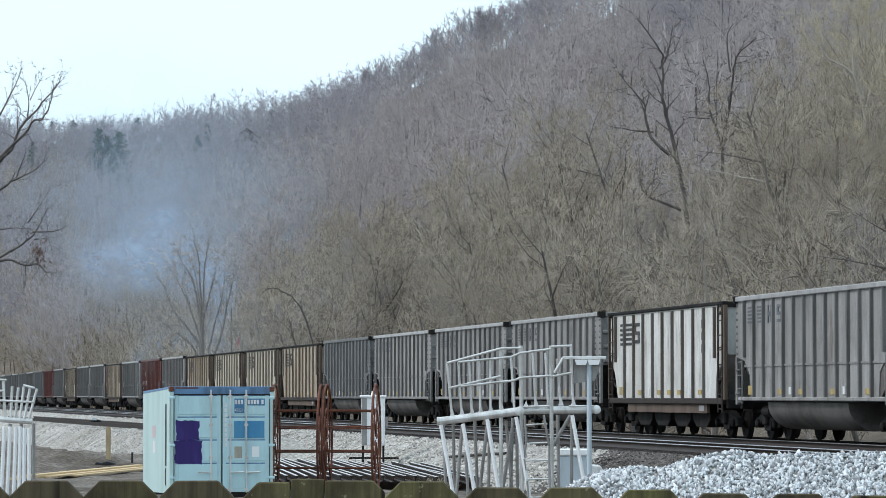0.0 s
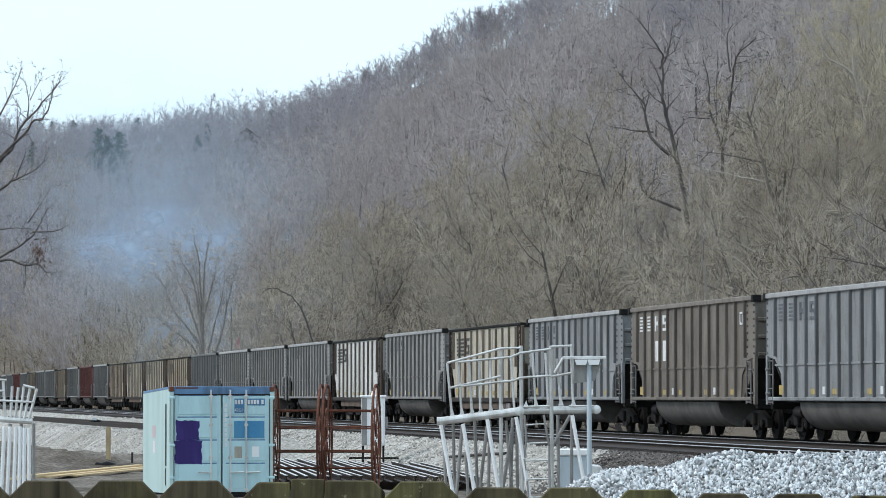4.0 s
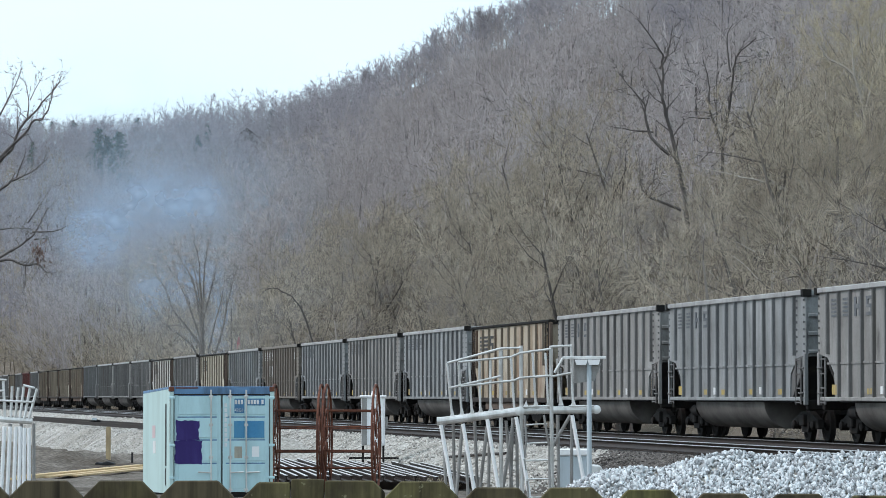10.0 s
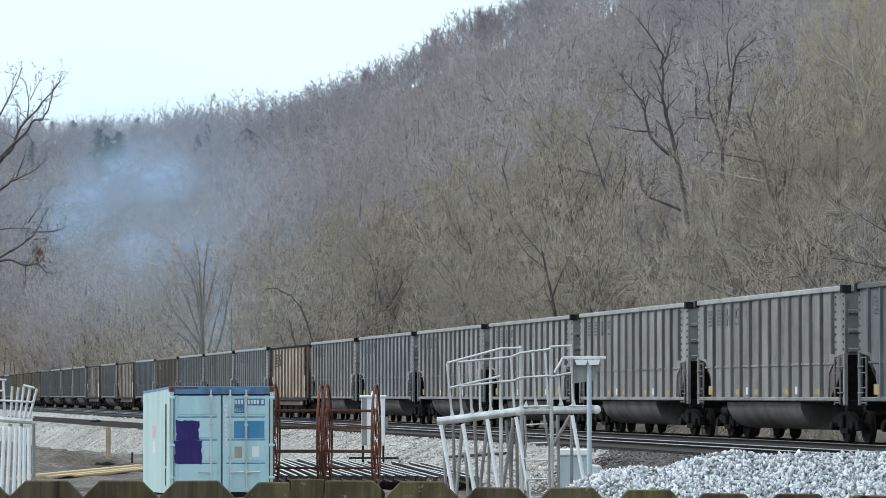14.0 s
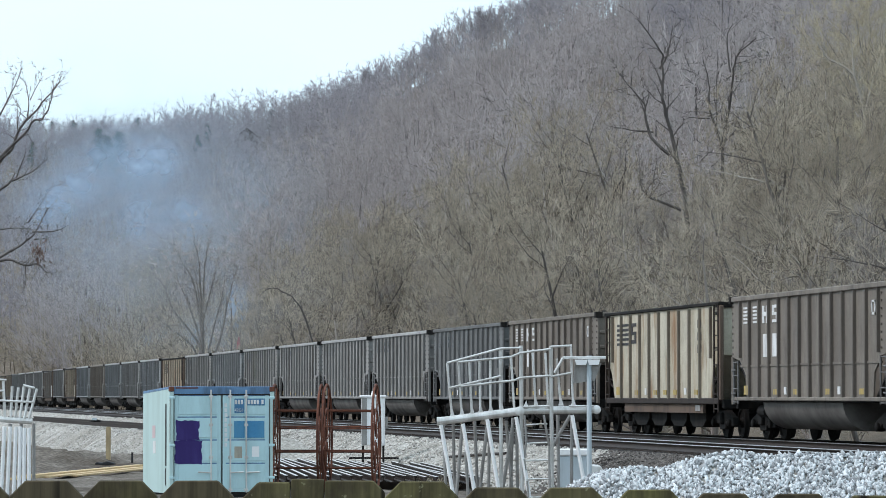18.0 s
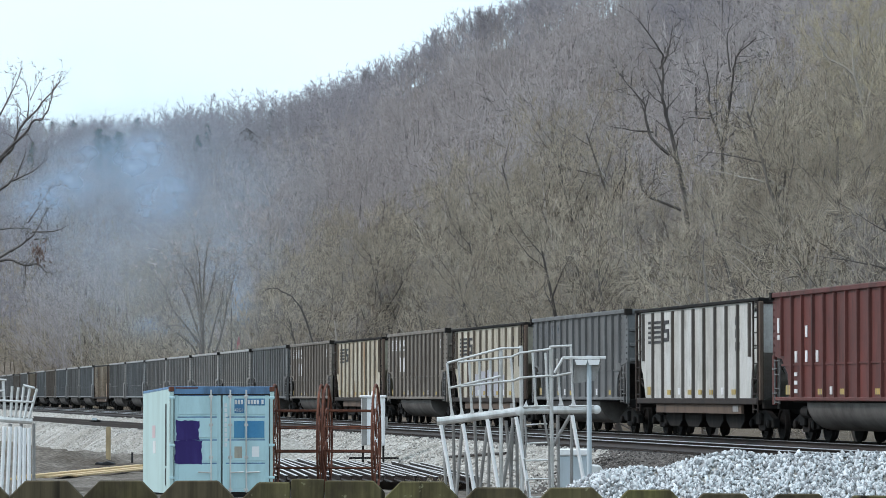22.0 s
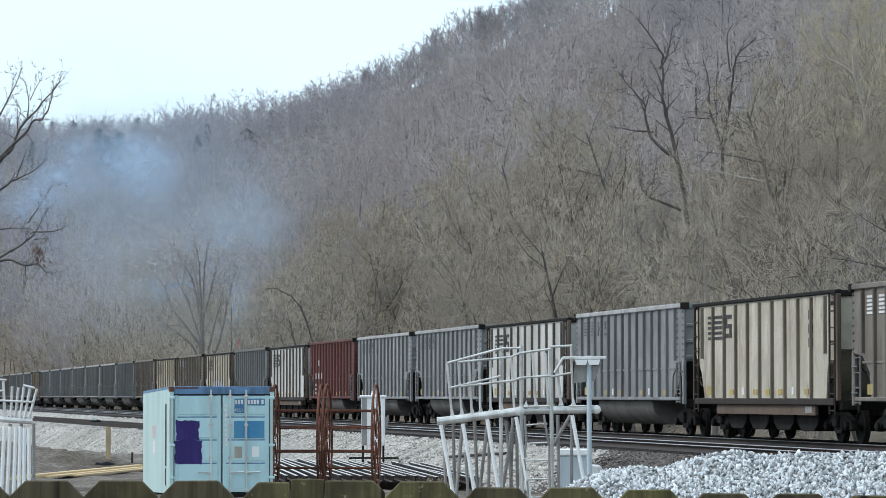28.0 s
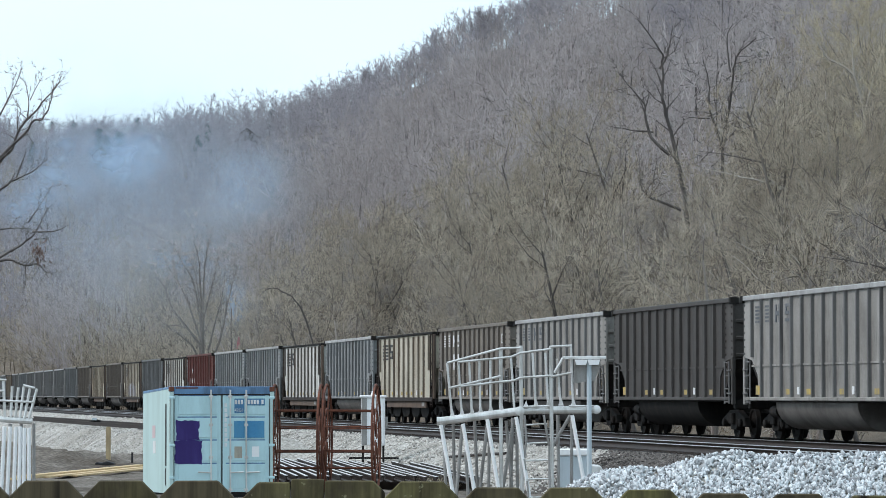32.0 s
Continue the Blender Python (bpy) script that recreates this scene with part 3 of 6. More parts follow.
def build_car(kind, paint, label, mark="dull_mark", group="coal cars of the train"):
    """A coal car that heads along +y: a bathtub gondola, or a hopper with open ends."""
    car = thing("coal_car", label, "rail car", group=group)
    p, dark = PAINT[paint], M["steel_dark"]
    tub = kind == "tub"
    top, sill, half = 3.985 if tub else 3.91, 1.14 if tub else 1.08, BODY / 2
    chord = PAINT["chord"] if paint in ("grey", "blue", "light") else p
    notch = 1.55 if tub else 1.9
    for side in (-1, 1):
        x = side * (HALF_W - 0.09)
        if tub:
            outline = [(-half + notch, sill), (half - notch, sill), (half - notch + 0.1, 1.8), (half - 0.85, 2.2), (half, 2.3), (half, top - 0.1), (-half, top - 0.1), (-half, 2.3), (-half + 0.85, 2.2), (-half + notch - 0.1, 1.8)]
        else:
            outline = [(-half + 1.2, sill), (half - 1.35, sill), (half - 0.95, 1.9), (half - 0.32, 2.4), (half - 0.32, top - 0.1), (-half + 0.9, top - 0.1), (-half + 0.9, 2.1), (-half + 1.05, 1.9)]
        part("side_wall", Geo().slab(outline, "x", x - 0.02, x + 0.02), p, car)
        length = half if tub else half - 0.1
        part("top_chord", Geo().box(x - 0.09, x + 0.12 if side > 0 else x + 0.09, -length, length, top - (0.14 if tub else 0.1), top), chord if tub else dark, car, bevel=0.02)
        part("side_sill", Geo().box(x - 0.08, x + 0.08, -half + 0.35, half - 0.35, sill - 0.055 if tub else sill - 0.1, sill + 0.055 if tub else sill + 0.08), p if tub else M["rail_steel"], car, bevel=0.02)
        n = 14 if tub else 11
        y0 = half - (1.0 if tub else 1.15)
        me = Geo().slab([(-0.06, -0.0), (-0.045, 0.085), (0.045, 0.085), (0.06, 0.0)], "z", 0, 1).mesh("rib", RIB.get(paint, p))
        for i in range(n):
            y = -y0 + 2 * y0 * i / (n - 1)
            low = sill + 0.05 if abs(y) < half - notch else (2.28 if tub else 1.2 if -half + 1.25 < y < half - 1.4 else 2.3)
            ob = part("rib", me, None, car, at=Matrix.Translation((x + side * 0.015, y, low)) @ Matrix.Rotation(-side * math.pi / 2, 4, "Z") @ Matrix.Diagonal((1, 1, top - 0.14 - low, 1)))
        if tub:
            part("side_belt", Geo().box(x - 0.03 * side, x + side * 0.045, -half + 0.9, half - 0.9, 2.02, 2.07), p, car)
            rivets = Geo()
            for k in range(8):
                rivets.box(-0.02, 0.02, -0.028, 0.028, 0.19 * k, 0.19 * k + 0.055)
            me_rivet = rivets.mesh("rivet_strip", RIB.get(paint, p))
            for y in (-half + 0.12, -half + 0.8, half - 0.8, half - 0.12):
                if side < 0:
                    tagged(part("rivet_strip", me_rivet, None, car, at=pose(x - 0.03, y, 2.36)), kind="stuff")
        # ladders at both ends
        for end in (-1, 1):
            g = Geo()
            yy = end * (half - (0.55 if tub else 0.5))
            for dy in (-0.24, 0.24):
                g.tube([(x + side * 0.06, yy + dy, 1.0 if tub else 0.75), (x + side * 0.06, yy + dy, 2.2 if tub else top - 0.1)], 0.028, 6)
            for k in range(4 if tub else 7):
                z = (1.05 if tub else 0.85) + (0.37 if tub else 0.42) * k
                g.tube([(x + side * 0.06, yy - 0.24, z), (x + side * 0.06, yy + 0.24, z)], 0.02, 5)
            if tub:
                for z in (1.3, 1.95):
                    g.tube([(x + side * 0.06, yy, z), (x + side * 0.1, yy + end * 0.3, z - 0.02), (x + side * 0.06, end * (half - 0.06), z)], 0.022, 5)
                if side < 0:
                    part("corner_post", Geo().box(x - 0.05, x + 0.05, end * (half - 0.07) - 0.07, end * (half - 0.07) + 0.07, 0.98, 2.32), p, car, bevel=0.012)
            part("ladder", g, M["ladder_grey"] if tub else M["rail_steel"], car)
        if not tub:
            for end in (-1, 1):
                y = end * (half - 0.14)
                part("corner_post", Geo().box(x - 0.06, x + 0.06, y - 0.06, y + 0.06, 1.1, top - 0.1), M["beam_rust"], car, "grimy rust-brown corner post", bevel=0.02)
                g = Geo().tube([(x, end * (half - 0.12), 1.9), (x, end * (half - 1.0), 1.5)], 0.03, 5)
                for z in (1.75, 2.6):
                    g.tube([(x, end * (half - 0.2), z), (x, end * (half - 0.95), z)], 0.028, 5)
                part("end_brace", g, M["rail_steel"], car)
    for end in (-1, 1):
        y = end * (half - (0.05 if tub else 0.4))
        if tub:
            wall = Geo().box(-HALF_W + 0.12, HALF_W - 0.12, y - 0.03, y + 0.03, 2.25, top - 0.08)
            for z in (2.3, 2.78, 3.26):
                wall.slab([(y + 0.031 * end, z), (y + 0.09 * end, z + 0.03), (y + 0.09 * end, z + 0.1), (y + 0.031 * end, z + 0.13)], "x", -1.45, 1.45)
            part("end_wall", wall, p, car)
            part("slope_sheet", Geo().slab([(y - 0.02 * end, 2.3), (y - 1.7 * end, 1.1), (y - 1.75 * end, 1.14), (y - 0.06 * end, 2.36)], "x", -1.4, 1.4), M["notch_dark"], car)
        else:
            part("end_wall", Geo().slab([(y, top - 0.1), (y, 2.4), (y - 1.9 * end, 1.1), (y - 1.96 * end, 1.14), (y - 0.06 * end, 2.45), (y - 0.06 * end, top - 0.1)], "x", -1.45, 1.45), p, car)
        part("end_chord", Geo().box(-HALF_W, HALF_W, y - 0.09, y + 0.09, top - 0.16, top - 0.004), p if tub else dark, car, bevel=0.02)
        if tub:
            part("corner_cap", Geo().box(-HALF_W - 0.02, -HALF_W + 0.22, end * (half - 0.05) - 0.1, end * (half - 0.05) + 0.1, top - 0.18, top + 0.012), dark, car, "black corner casting")
        part("end_sill", Geo().box(-1.45, 1.45, end * (half - 0.2) - 0.12, end * (half - 0.2) + 0.12, 0.86, 1.12), dark, car, bevel=0.02)
        g = Geo().box(-0.12, 0.12, end * (half - 0.2), end * (half + 0.45), 0.72, 0.94)
        g.box(-0.2, 0.16, end * (half + 0.42), end * (half + 0.66), 0.66, 1.0)
        part("coupler", g, dark, car, bevel=0.03)
        add_truck(car, end * (half - 1.65))
    part("center_sill", Geo().box(-0.2, 0.2, -half + 0.2, half - 0.2, 0.72, 1.05), dark, car)
    part("floor_pan", Geo().box(-1.45, 1.45, -half + 1.7, half - 1.7, 1.05, 1.1), dark, car)
    if tub:
        ring = [(1.42 * math.cos(a), 1.05 + 0.79 * math.sin(a)) for a in (math.pi + math.pi * i / 16 for i in range(17))]
        ring = [(math.copysign(1.42 * abs(u / 1.42) ** 0.62, u), w) for u, w in ring]
        ring = [(u, max(w, 0.33)) for u, w in ring]
        g = Geo().slab(ring, "y", -half + 4.5, half - 2.9)
        part("belly_tub", g, M["tub_grey"] if paint not in ("black",) else dark, car, "smooth rounded steel belly", smooth=True)
        brake = Geo().tube([(-1.25, half - 2.9, 0.8), (-1.25, half - 2.2, 0.8)], 0.17, 10)
    else:
        for y in (-3.6, -1.25, 1.25, 3.6):
            part("hopper_chute", Geo().slab([(y - 1.19, 1.06), (y + 1.19, 1.06), (y + 0.98, 0.5), (y + 0.6, 0.3), (y - 0.6, 0.3), (y - 0.98, 0.5)], "x", -1.25, 1.25), dark, car, bevel=0.02)
        part("side_beam", Geo().box(-1.5, -1.42, -half + 2.3, half - 2.6, 0.72, 0.985), M["beam_rust"], car, "grimy steel side plate")
        part("side_plate", Geo().box(-1.512, -1.501, -half + 2.6, -half + 3.2, 0.78, 0.95), M["galv_old"], car, "pale grey plate")
        brake = Geo().tube([(-1.2, half - 2.7, 0.8), (-1.2, half - 1.9, 0.8)], 0.17, 10)
    part("brake_cylinder", brake, dark, car, smooth=True)
    g = Geo()
    cx, cy, cz = -0.7, -half - 0.02, 2.05
    g.tube([(cx + 0.28 * math.cos(a), cy, cz + 0.28 * math.sin(a)) for a in (2 * math.pi * i / 16 for i in range(17))], 0.018, 5)
    for a in (0.3, 1.9, 3.4, 5.0):
        g.tube([(cx, cy, cz), (cx + 0.28 * math.cos(a), cy, cz + 0.28 * math.sin(a))], 0.014, 5)
    part("brake_wheel", g, dark, car)
    # painted marks on the near side: plain bars in place of lettering
    xs = -HALF_W + 0.065
    rib_top = xs - 0.09
    lead = half - 1.0
    def mark_part(y0, y1, z0, z1):
        part("painted_mark", Geo().box(xs - 0.016, xs + 0.03, y0, y1, z0, z1), M[mark], car)

    if tub:
        if paint == "red":
            mark_part(lead - 0.05, lead + 0.5, 2.72, 2.85)
            mark_part(lead - 0.05, lead + 0.1, 2.9, 3.5)
            mark_part(lead + 0.35, lead + 0.5, 2.9, 3.3)
            for y, z in ((-2.2, 2.75), (-1.2, 2.1), (-2.2, 2.1), (-3.2, 2.1)):
                mark_part(lead + y - 0.2, lead + y, z, z + 0.3)
            for k in range(3):
                mark_part(lead - 1.4, lead - 1.15, 1.3 + 0.22 * k, 1.4 + 0.22 * k)
        elif paint != "black":
            for i in range(2):
                for k in range(5):
                    mark_part(lead - i - 0.84, lead - i - 0.3, 3.62 - 0.1 * k, 3.675 - 0.1 * k)
            mark_part(lead - 2.46, lead - 2.3, 3.2, 3.67)
            mark_part(lead - 2.84, lead - 2.68, 3.2, 3.67)
            mark_part(lead - 2.68, lead - 2.46, 3.38, 3.5)
            for k in range(3):
                mark_part(lead - 3.84, lead - 3.3, 3.59 - 0.195 * k, 3.67 - 0.195 * k)
            mark_part(lead - 3.46, lead - 3.3, 3.475, 3.59)
            mark_part(lead - 3.84, lead - 3.68, 3.28, 3.395)
    if paint == "brown":
        for y in (lead - 2.36, lead - 3.32):
            mark_part(y - 0.46, y, 2.28, 2.9)
        for z in (3.2, 3.5):
            mark_part(-lead + 0.3, -lead + 0.6, z, z + 0.06)
        for y in (0.3, 0.55):
            mark_part(-lead + y, -lead + y + 0.05, 3.2, 3.56)
    if not tub:
        for k in range(5):
            mark_part(lead - 2.6, lead - 0.75, 3.43 - 0.15 * k, 3.51 - 0.15 * k)
        for k in range(3):
            mark_part(lead - 3.4, lead - 2.7, 3.4 - 0.265 * k, 3.51 - 0.265 * k)
        mark_part(lead - 2.92, lead - 2.7, 3.245, 3.4)
        mark_part(lead - 3.4, lead - 3.18, 2.98, 3.135)
        for r in range(3):
            mark_part(-half + 2.35, -half + 2.75, 3.2 - 0.36 * r, 3.44 - 0.36 * r)
    if kind == "patched":
        for i in range(5):
            y = 2.6 - 1.26 * i
            part("repaint_patch", Geo().box(xs - 0.014, xs + 0.03, y - 0.98, y - 0.06, 1.22, 1.22 + (0.85, 0.95, 1.0, 0.92, 0.8)[i]), M["patch_lilac"], car, "pale lilac repaint patch")
    # small reflective patches and stencil panels, each in the middle of a bay
    bay = 2 * y0 / (n - 1)
    patch = Geo().box(xs - 0.016, xs + 0.03, -0.24, 0.24, -0.09, 0.09).mesh("reflector", M["yellow_mark"])
    panel = Geo().box(xs - 0.016, xs + 0.03, -0.1, 0.1, -0.1, 0.1).mesh("stencil_panel", M["white_mark"])
    for i, k in enumerate((0, 3, 5, 8, 11) if tub else (0, 2, 4, 5, 6, 8)):
        part("reflector", patch, None, car, "yellow reflective patch" if i == 0 else "", at=Matrix.Translation((0, y0 - bay * (k + 0.56), 1.38 if i == 0 else 1.33)) @ Matrix.Diagonal((1, 1 if i == 0 else 0.8, 1.4 if i == 0 else 0.8, 1)))
    for k in (4, 9) if tub else (3, 7):
        part("stencil_panel", panel, None, car, "small white stencil panel", at=Matrix.Translation((0, y0 - bay * (k + 0.56), 1.36)))
    return car


KINDS = {
    "g": ("tub", "grey", "dusty grey steel coal gondola with vertical ribs"),
    "b": ("tub", "blue", "blue-grey steel coal gondola with vertical ribs"),
    "l": ("tub", "light", "pale grey steel coal gondola with vertical ribs"),
    "d": ("tub", "dim", "dark grey coal gondola with vertical ribs"),
    "n": ("tub", "brown", "coal-dusted brownish gondola with white marks"),
    "k": ("tub", "black", "dark brown, nearly black coal gondola"),
    "r": ("tub", "red", "oxide red coal gondola with grimy ribs"),
    "c": ("hopper", "cream", "cream coal hopper with black stripes and rust"),
    "w": ("hopper", "white", "chalky white coal hopper with black stripes"),
    "p": ("patched", "cream", "cream coal hopper with pale lilac repaint patches"),
    "y": ("hopper", "streaky", "bright cream coal hopper with orange runs of rust"),
    "o": ("hopper", "rusty", "cream coal hopper streaked orange with rust"),
}
# front of the train first; the last letter is its rear-most car
TRAIN = "dgdgdgdrgcggogrgoccodgggwgcbnbgbogbggggdnynpdwrbbwbcnlklg"
FIRST = 33
cars = []


def build_train():
    protos = {}
    for i, code in enumerate(TRAIN):
        kind, paint, label = KINDS[code]
        if code not in protos:
            mark = {"n": "white_mark", "r": "white_mark", "c": "black_mark", "p": "black_mark", "w": "black_mark", "o": "black_mark", "y": "black_mark"}.get(code, "dull_mark")
            protos[code] = build_car(kind, paint, label, mark=mark)
            car = protos[code]
        else:
            car = copy_thing(protos[code], Matrix.Identity(4))
        cars.append((FIRST - i, car))
    for _, car in cars:
        for o in car.children_recursive:
            if o.name.startswith("wheelset"):
                wheelsets.append(o)


build_train()


def along(t):
    """How far the train has run at t seconds."""
    return 0.113 + 15.325 * (t - 9) - 0.00636 * (t - 9) ** 2 - 0.00023 * (t - 9) ** 3


def motions():
    """All that moves: cars along the track, wheels on their axles, drifting smoke."""
    for n, car in cars:
        rows = []
        for t in range(0, 33, 2):
            s = n * PITCH_CAR + along(t) + BODY / 2
            x0, y0, _ = line_at(s - 4.8, HALF_W)
            x1, y1, _ = line_at(s + 4.8, HALF_W)
            rows.append((t, pose((x0 + x1) / 2, (y0 + y1) / 2, RAIL_TOP, 0, 0, math.degrees(math.atan2(y1 - y0, x1 - x0)) - 90)))
        walk(car, rows)
    first = wheelsets[0]
    rows = []
    for k in range(32 * FPS + 1):
        t = k / FPS
        rows.append((t, pose(0, 0, 0, -math.degrees((along(t) - along(0)) / WHEEL_R) % 360 - 360, 0, 0)))
    walk(first, rows)
    for w in wheelsets[1:]:
        w.rotation_mode = "QUATERNION"
        keys = w.animation_data_create()
        keys.action = first.animation_data.action
        keys.action_slot = first.animation_data.action_slot
    for puff, rows in smoke_rows:
        walk(puff, rows)


# ---- bare trees ----
def grow(seed, tall, spread, limbs, depth, twigs, lean=0.0, trunk_r=0.16, bare=0.25, up=0.35, twig_len=1.1, twig_w=0.018, jitter=0.38):
    """Segments of a bare tree: trunk and limbs as (p0, p1, r0, r1), and twigs as (p0, p1, width)."""
    rng = np.random.default_rng(seed)
    segs, fine = [], []

    def limb(p, d, length, r, level):
        steps = 5 if level == 0 else 3
        q = p.copy()
        for i in range(steps):
            d = d + rng.normal(0, 0.16 if level else 0.07, 3) + np.array([0, 0, up * 0.28])
            d = d / np.linalg.norm(d)
            e = q + d * length / steps
            r0, r1 = r * (1 - 0.75 * i / steps), r * (1 - 0.75 * (i + 1) / steps)
            segs.append((q, e, r0, r1, level))
            frac = (i + 1) / steps
            if level < depth and (level > 0 or frac > bare):
                for _ in range(limbs if level else max(2, limbs)):
                    az = rng.uniform(0, 2 * math.pi)
                    side = np.cross(d, [math.cos(az), math.sin(az), 0.3])
                    side /= np.linalg.norm(side) + 1e-6
                    nd = d * rng.uniform(0.45, 0.9) + side * spread * rng.uniform(0.7, 1.2)
                    k = rng.uniform(0.35, 0.62) * (1.15 - 0.45 * frac)
                    at = q + (e - q) * rng.uniform(0.2, 1.0)
                    limb(at, nd / np.linalg.norm(nd), length * k, r1 * rng.uniform(0.45, 0.7), level + 1)
            if level >= depth - 1:
                for _ in range(twigs):
                    at = q + (e - q) * rng.uniform(0, 1)
                    nd = d * 0.8 + rng.normal(0, jitter, 3) + np.array([0, 0, up])
                    nd /= np.linalg.norm(nd)
                    fine.append((at, at + nd * twig_len * rng.uniform(0.4, 1.3), twig_w * rng.uniform(0.6, 1.3)))
            q = e

    start = np.array([lean, rng.normal(0, 0.05), 1.0])
    limb(np.zeros(3), start / np.linalg.norm(start), tall * 0.86, trunk_r, 0)
    return segs, fine


def wood_arrays(segs, sides=4):
    v, f = [], []
    for p, e, r0, r1, level in segs:
        n = sides + 1 if level == 0 else sides if level == 1 else 3
        d = (e - p) / (np.linalg.norm(e - p) + 1e-9)
        a = np.cross(d, [0.3, 0.9, 0.2])
        a /= np.linalg.norm(a)
        b = np.cross(d, a)
        o = len(v)
        for c, r in ((p, r0), (e, r1)):
            for j in range(n):
                w = 2 * math.pi * j / n
                v.append(c + (a * math.cos(w) + b * math.sin(w)) * r)
        for j in range(n):
            k = (j + 1) % n
            f += [(o + j, o + k, o + n + k), (o + j, o + n + k, o + n + j)]
    return np.array(v).reshape(-1, 3), np.array(f, int).reshape(-1, 3)


def twig_arrays(fine, seed):
    """Each twig is one slim tapering blade, turned at random about its length."""
    rng = np.random.default_rng(seed)
    p = np.array([t[0] for t in fine])
    e = np.array([t[1] for t in fine])
    w = np.array([t[2] for t in fine])[:, None]
    d = e - p
    a = np.cross(d, rng.normal(size=d.shape))
    a /= np.linalg.norm(a, axis=1)[:, None] + 1e-9
    v = np.stack((p + a * w, p - a * w, e), 1).reshape(-1, 3)
    return v, np.arange(len(v)).reshape(-1, 3)


def blades(segs):
    """Thin limbs as blades that overlap a little at their joints."""
    return [(p, e + (e - p) * 0.25, r0 * 1.35) for p, e, r0, r1, level in segs]


def tree_kind(seed, bark_name, twig_name, **shape):
    segs, fine = grow(seed, **shape)
    v, f = wood_arrays([s for s in segs if s[4] == 1])
    v2, f2 = twig_arrays(blades([s for s in segs if s[4] == 2]), seed + 1)
    limbs = array_mesh("branchwork", np.concatenate((v, v2)), np.concatenate((f, f2 + len(v))), M[bark_name])
    trunk = array_mesh("trunk", *wood_arrays([s for s in segs if s[4] == 0]), M[bark_name])
    v, f = twig_arrays(blades([s for s in segs if s[4] > 2]) + fine, seed)
    crown = array_mesh("crown", v, f, M[twig_name])
    return trunk, limbs, crown


def plant(trunk, limbs, crown, label, m, group="bare trees of the valley side", category="tree"):
    tree = thing("tree", label, category, m, group)
    part("trunk", trunk, None, tree)
    if limbs:
        tagged(part("branchwork", limbs, None, tree), kind="stuff")
    tagged(part("crown", crown, None, tree), kind="stuff")
    return tree


def far_kind(seed, **shape):
    segs, fine = grow(seed, **shape)
    v, f = wood_arrays([s for s in segs if s[4] == 0], 3)
    v2, f2 = twig_arrays(blades([s for s in segs if s[4] > 0]) + fine, seed)
    return np.concatenate((v, v2)), np.concatenate((f, f2 + len(v)))


def scatter(name, kinds, material, label, r0, r1, b0, b1, area, size, seed, kind="stuff", lower=False, crest=None, beyond=False):
    """A wood as one object: trees over a sector of the valley side."""
    rng = np.random.default_rng(seed)
    count = int(0.5 * radians(b1 - b0) * (r1 * r1 - r0 * r0) / area)
    r = np.sqrt(rng.uniform(r0 * r0, r1 * r1, count))
    b = np.radians(rng.uniform(b0, b1, count))
    if crest:
        r = np.interp(b, BEARING, CREST) + rng.uniform(*crest, count)
    x, y = r * np.sin(b), r * np.cos(b)
    ok = ((r > np.interp(b, BEARING, FOOT) - 10) | lower) & (r < np.interp(b, BEARING, CREST) + 40) & (lateral(x, y) > 9)
    if beyond:
        ok &= r > np.interp(b, BRUSH_BEARING, BRUSH_EDGE) - 8
    x, y = x[ok], y[ok]
    z = height(x, y)
    vs, fs, o = [], [], 0
    for px, py, pz in zip(x, y, z):
        v, f = kinds[rng.integers(len(kinds))]
        a, k = rng.uniform(0, 2 * math.pi), rng.uniform(*size)
        c, s = math.cos(a) * k, math.sin(a) * k
        w = np.empty_like(v, dtype=np.float32)
        w[:, 0] = v[:, 0] * c - v[:, 1] * s + px
        w[:, 1] = v[:, 0] * s + v[:, 1] * c + py
        w[:, 2] = v[:, 2] * k * rng.uniform(0.85, 1.15) + pz - 0.2
        vs.append(w)
        fs.append(f + o)
        o += len(v)
    if not vs:
        return 0
    tagged(new(name, array_mesh(name, np.concatenate(vs), np.concatenate(fs), material)), label, "woods", kind=kind)
    return o


# the tan brush by the railway ends uphill along this line: bearings and distances
BRUSH_BEARING = np.radians([-3.4, -2.8, -1.7, 0, 1, 3, 4.3, 5.0, 5.5, 6.4, 8.3])
BRUSH_EDGE = np.array([330, 390, 450, 365, 320, 262, 222, 250, 290, 330, 350.0])
FAR = [far_kind(200 + i, tall=15, spread=0.95, limbs=2, depth=1, twigs=7, trunk_r=0.15, bare=0.0, up=0.15, twig_len=1.5, twig_w=0.06, jitter=0.7) for i in range(8)]
MID = [far_kind(220 + i, tall=15, spread=0.75, limbs=2, depth=2, twigs=4, trunk_r=0.18, bare=0.1, up=0.25, twig_len=1.1, twig_w=0.034, jitter=0.45) for i in range(8)]
SCRUB = [far_kind(240 + i, tall=6.5, spread=0.8, limbs=2, depth=2, twigs=3, trunk_r=0.09, bare=0.05, up=0.35, twig_len=0.9, twig_w=0.03) for i in range(6)]
scatter("far_woods", FAR, M["bark_hazed"], "hazy grey bare woods along the far ridge", 640, 1900, -8.3, 3.5, 135, (0.75, 1.15), 31)
scatter("ridge_woods", FAR, M["bark_hazed"], "bare trees in a thin line against the sky", 1000, 1700, -8.3, -0.9, 165, (0.5, 0.95), 35, crest=(-110, 14))
scatter("upper_woods", FAR, M["bark_hazed"], "grey bare woods high on the steep slope", 480, 900, 3.4, 8.3, 40, (0.8, 1.2), 32)
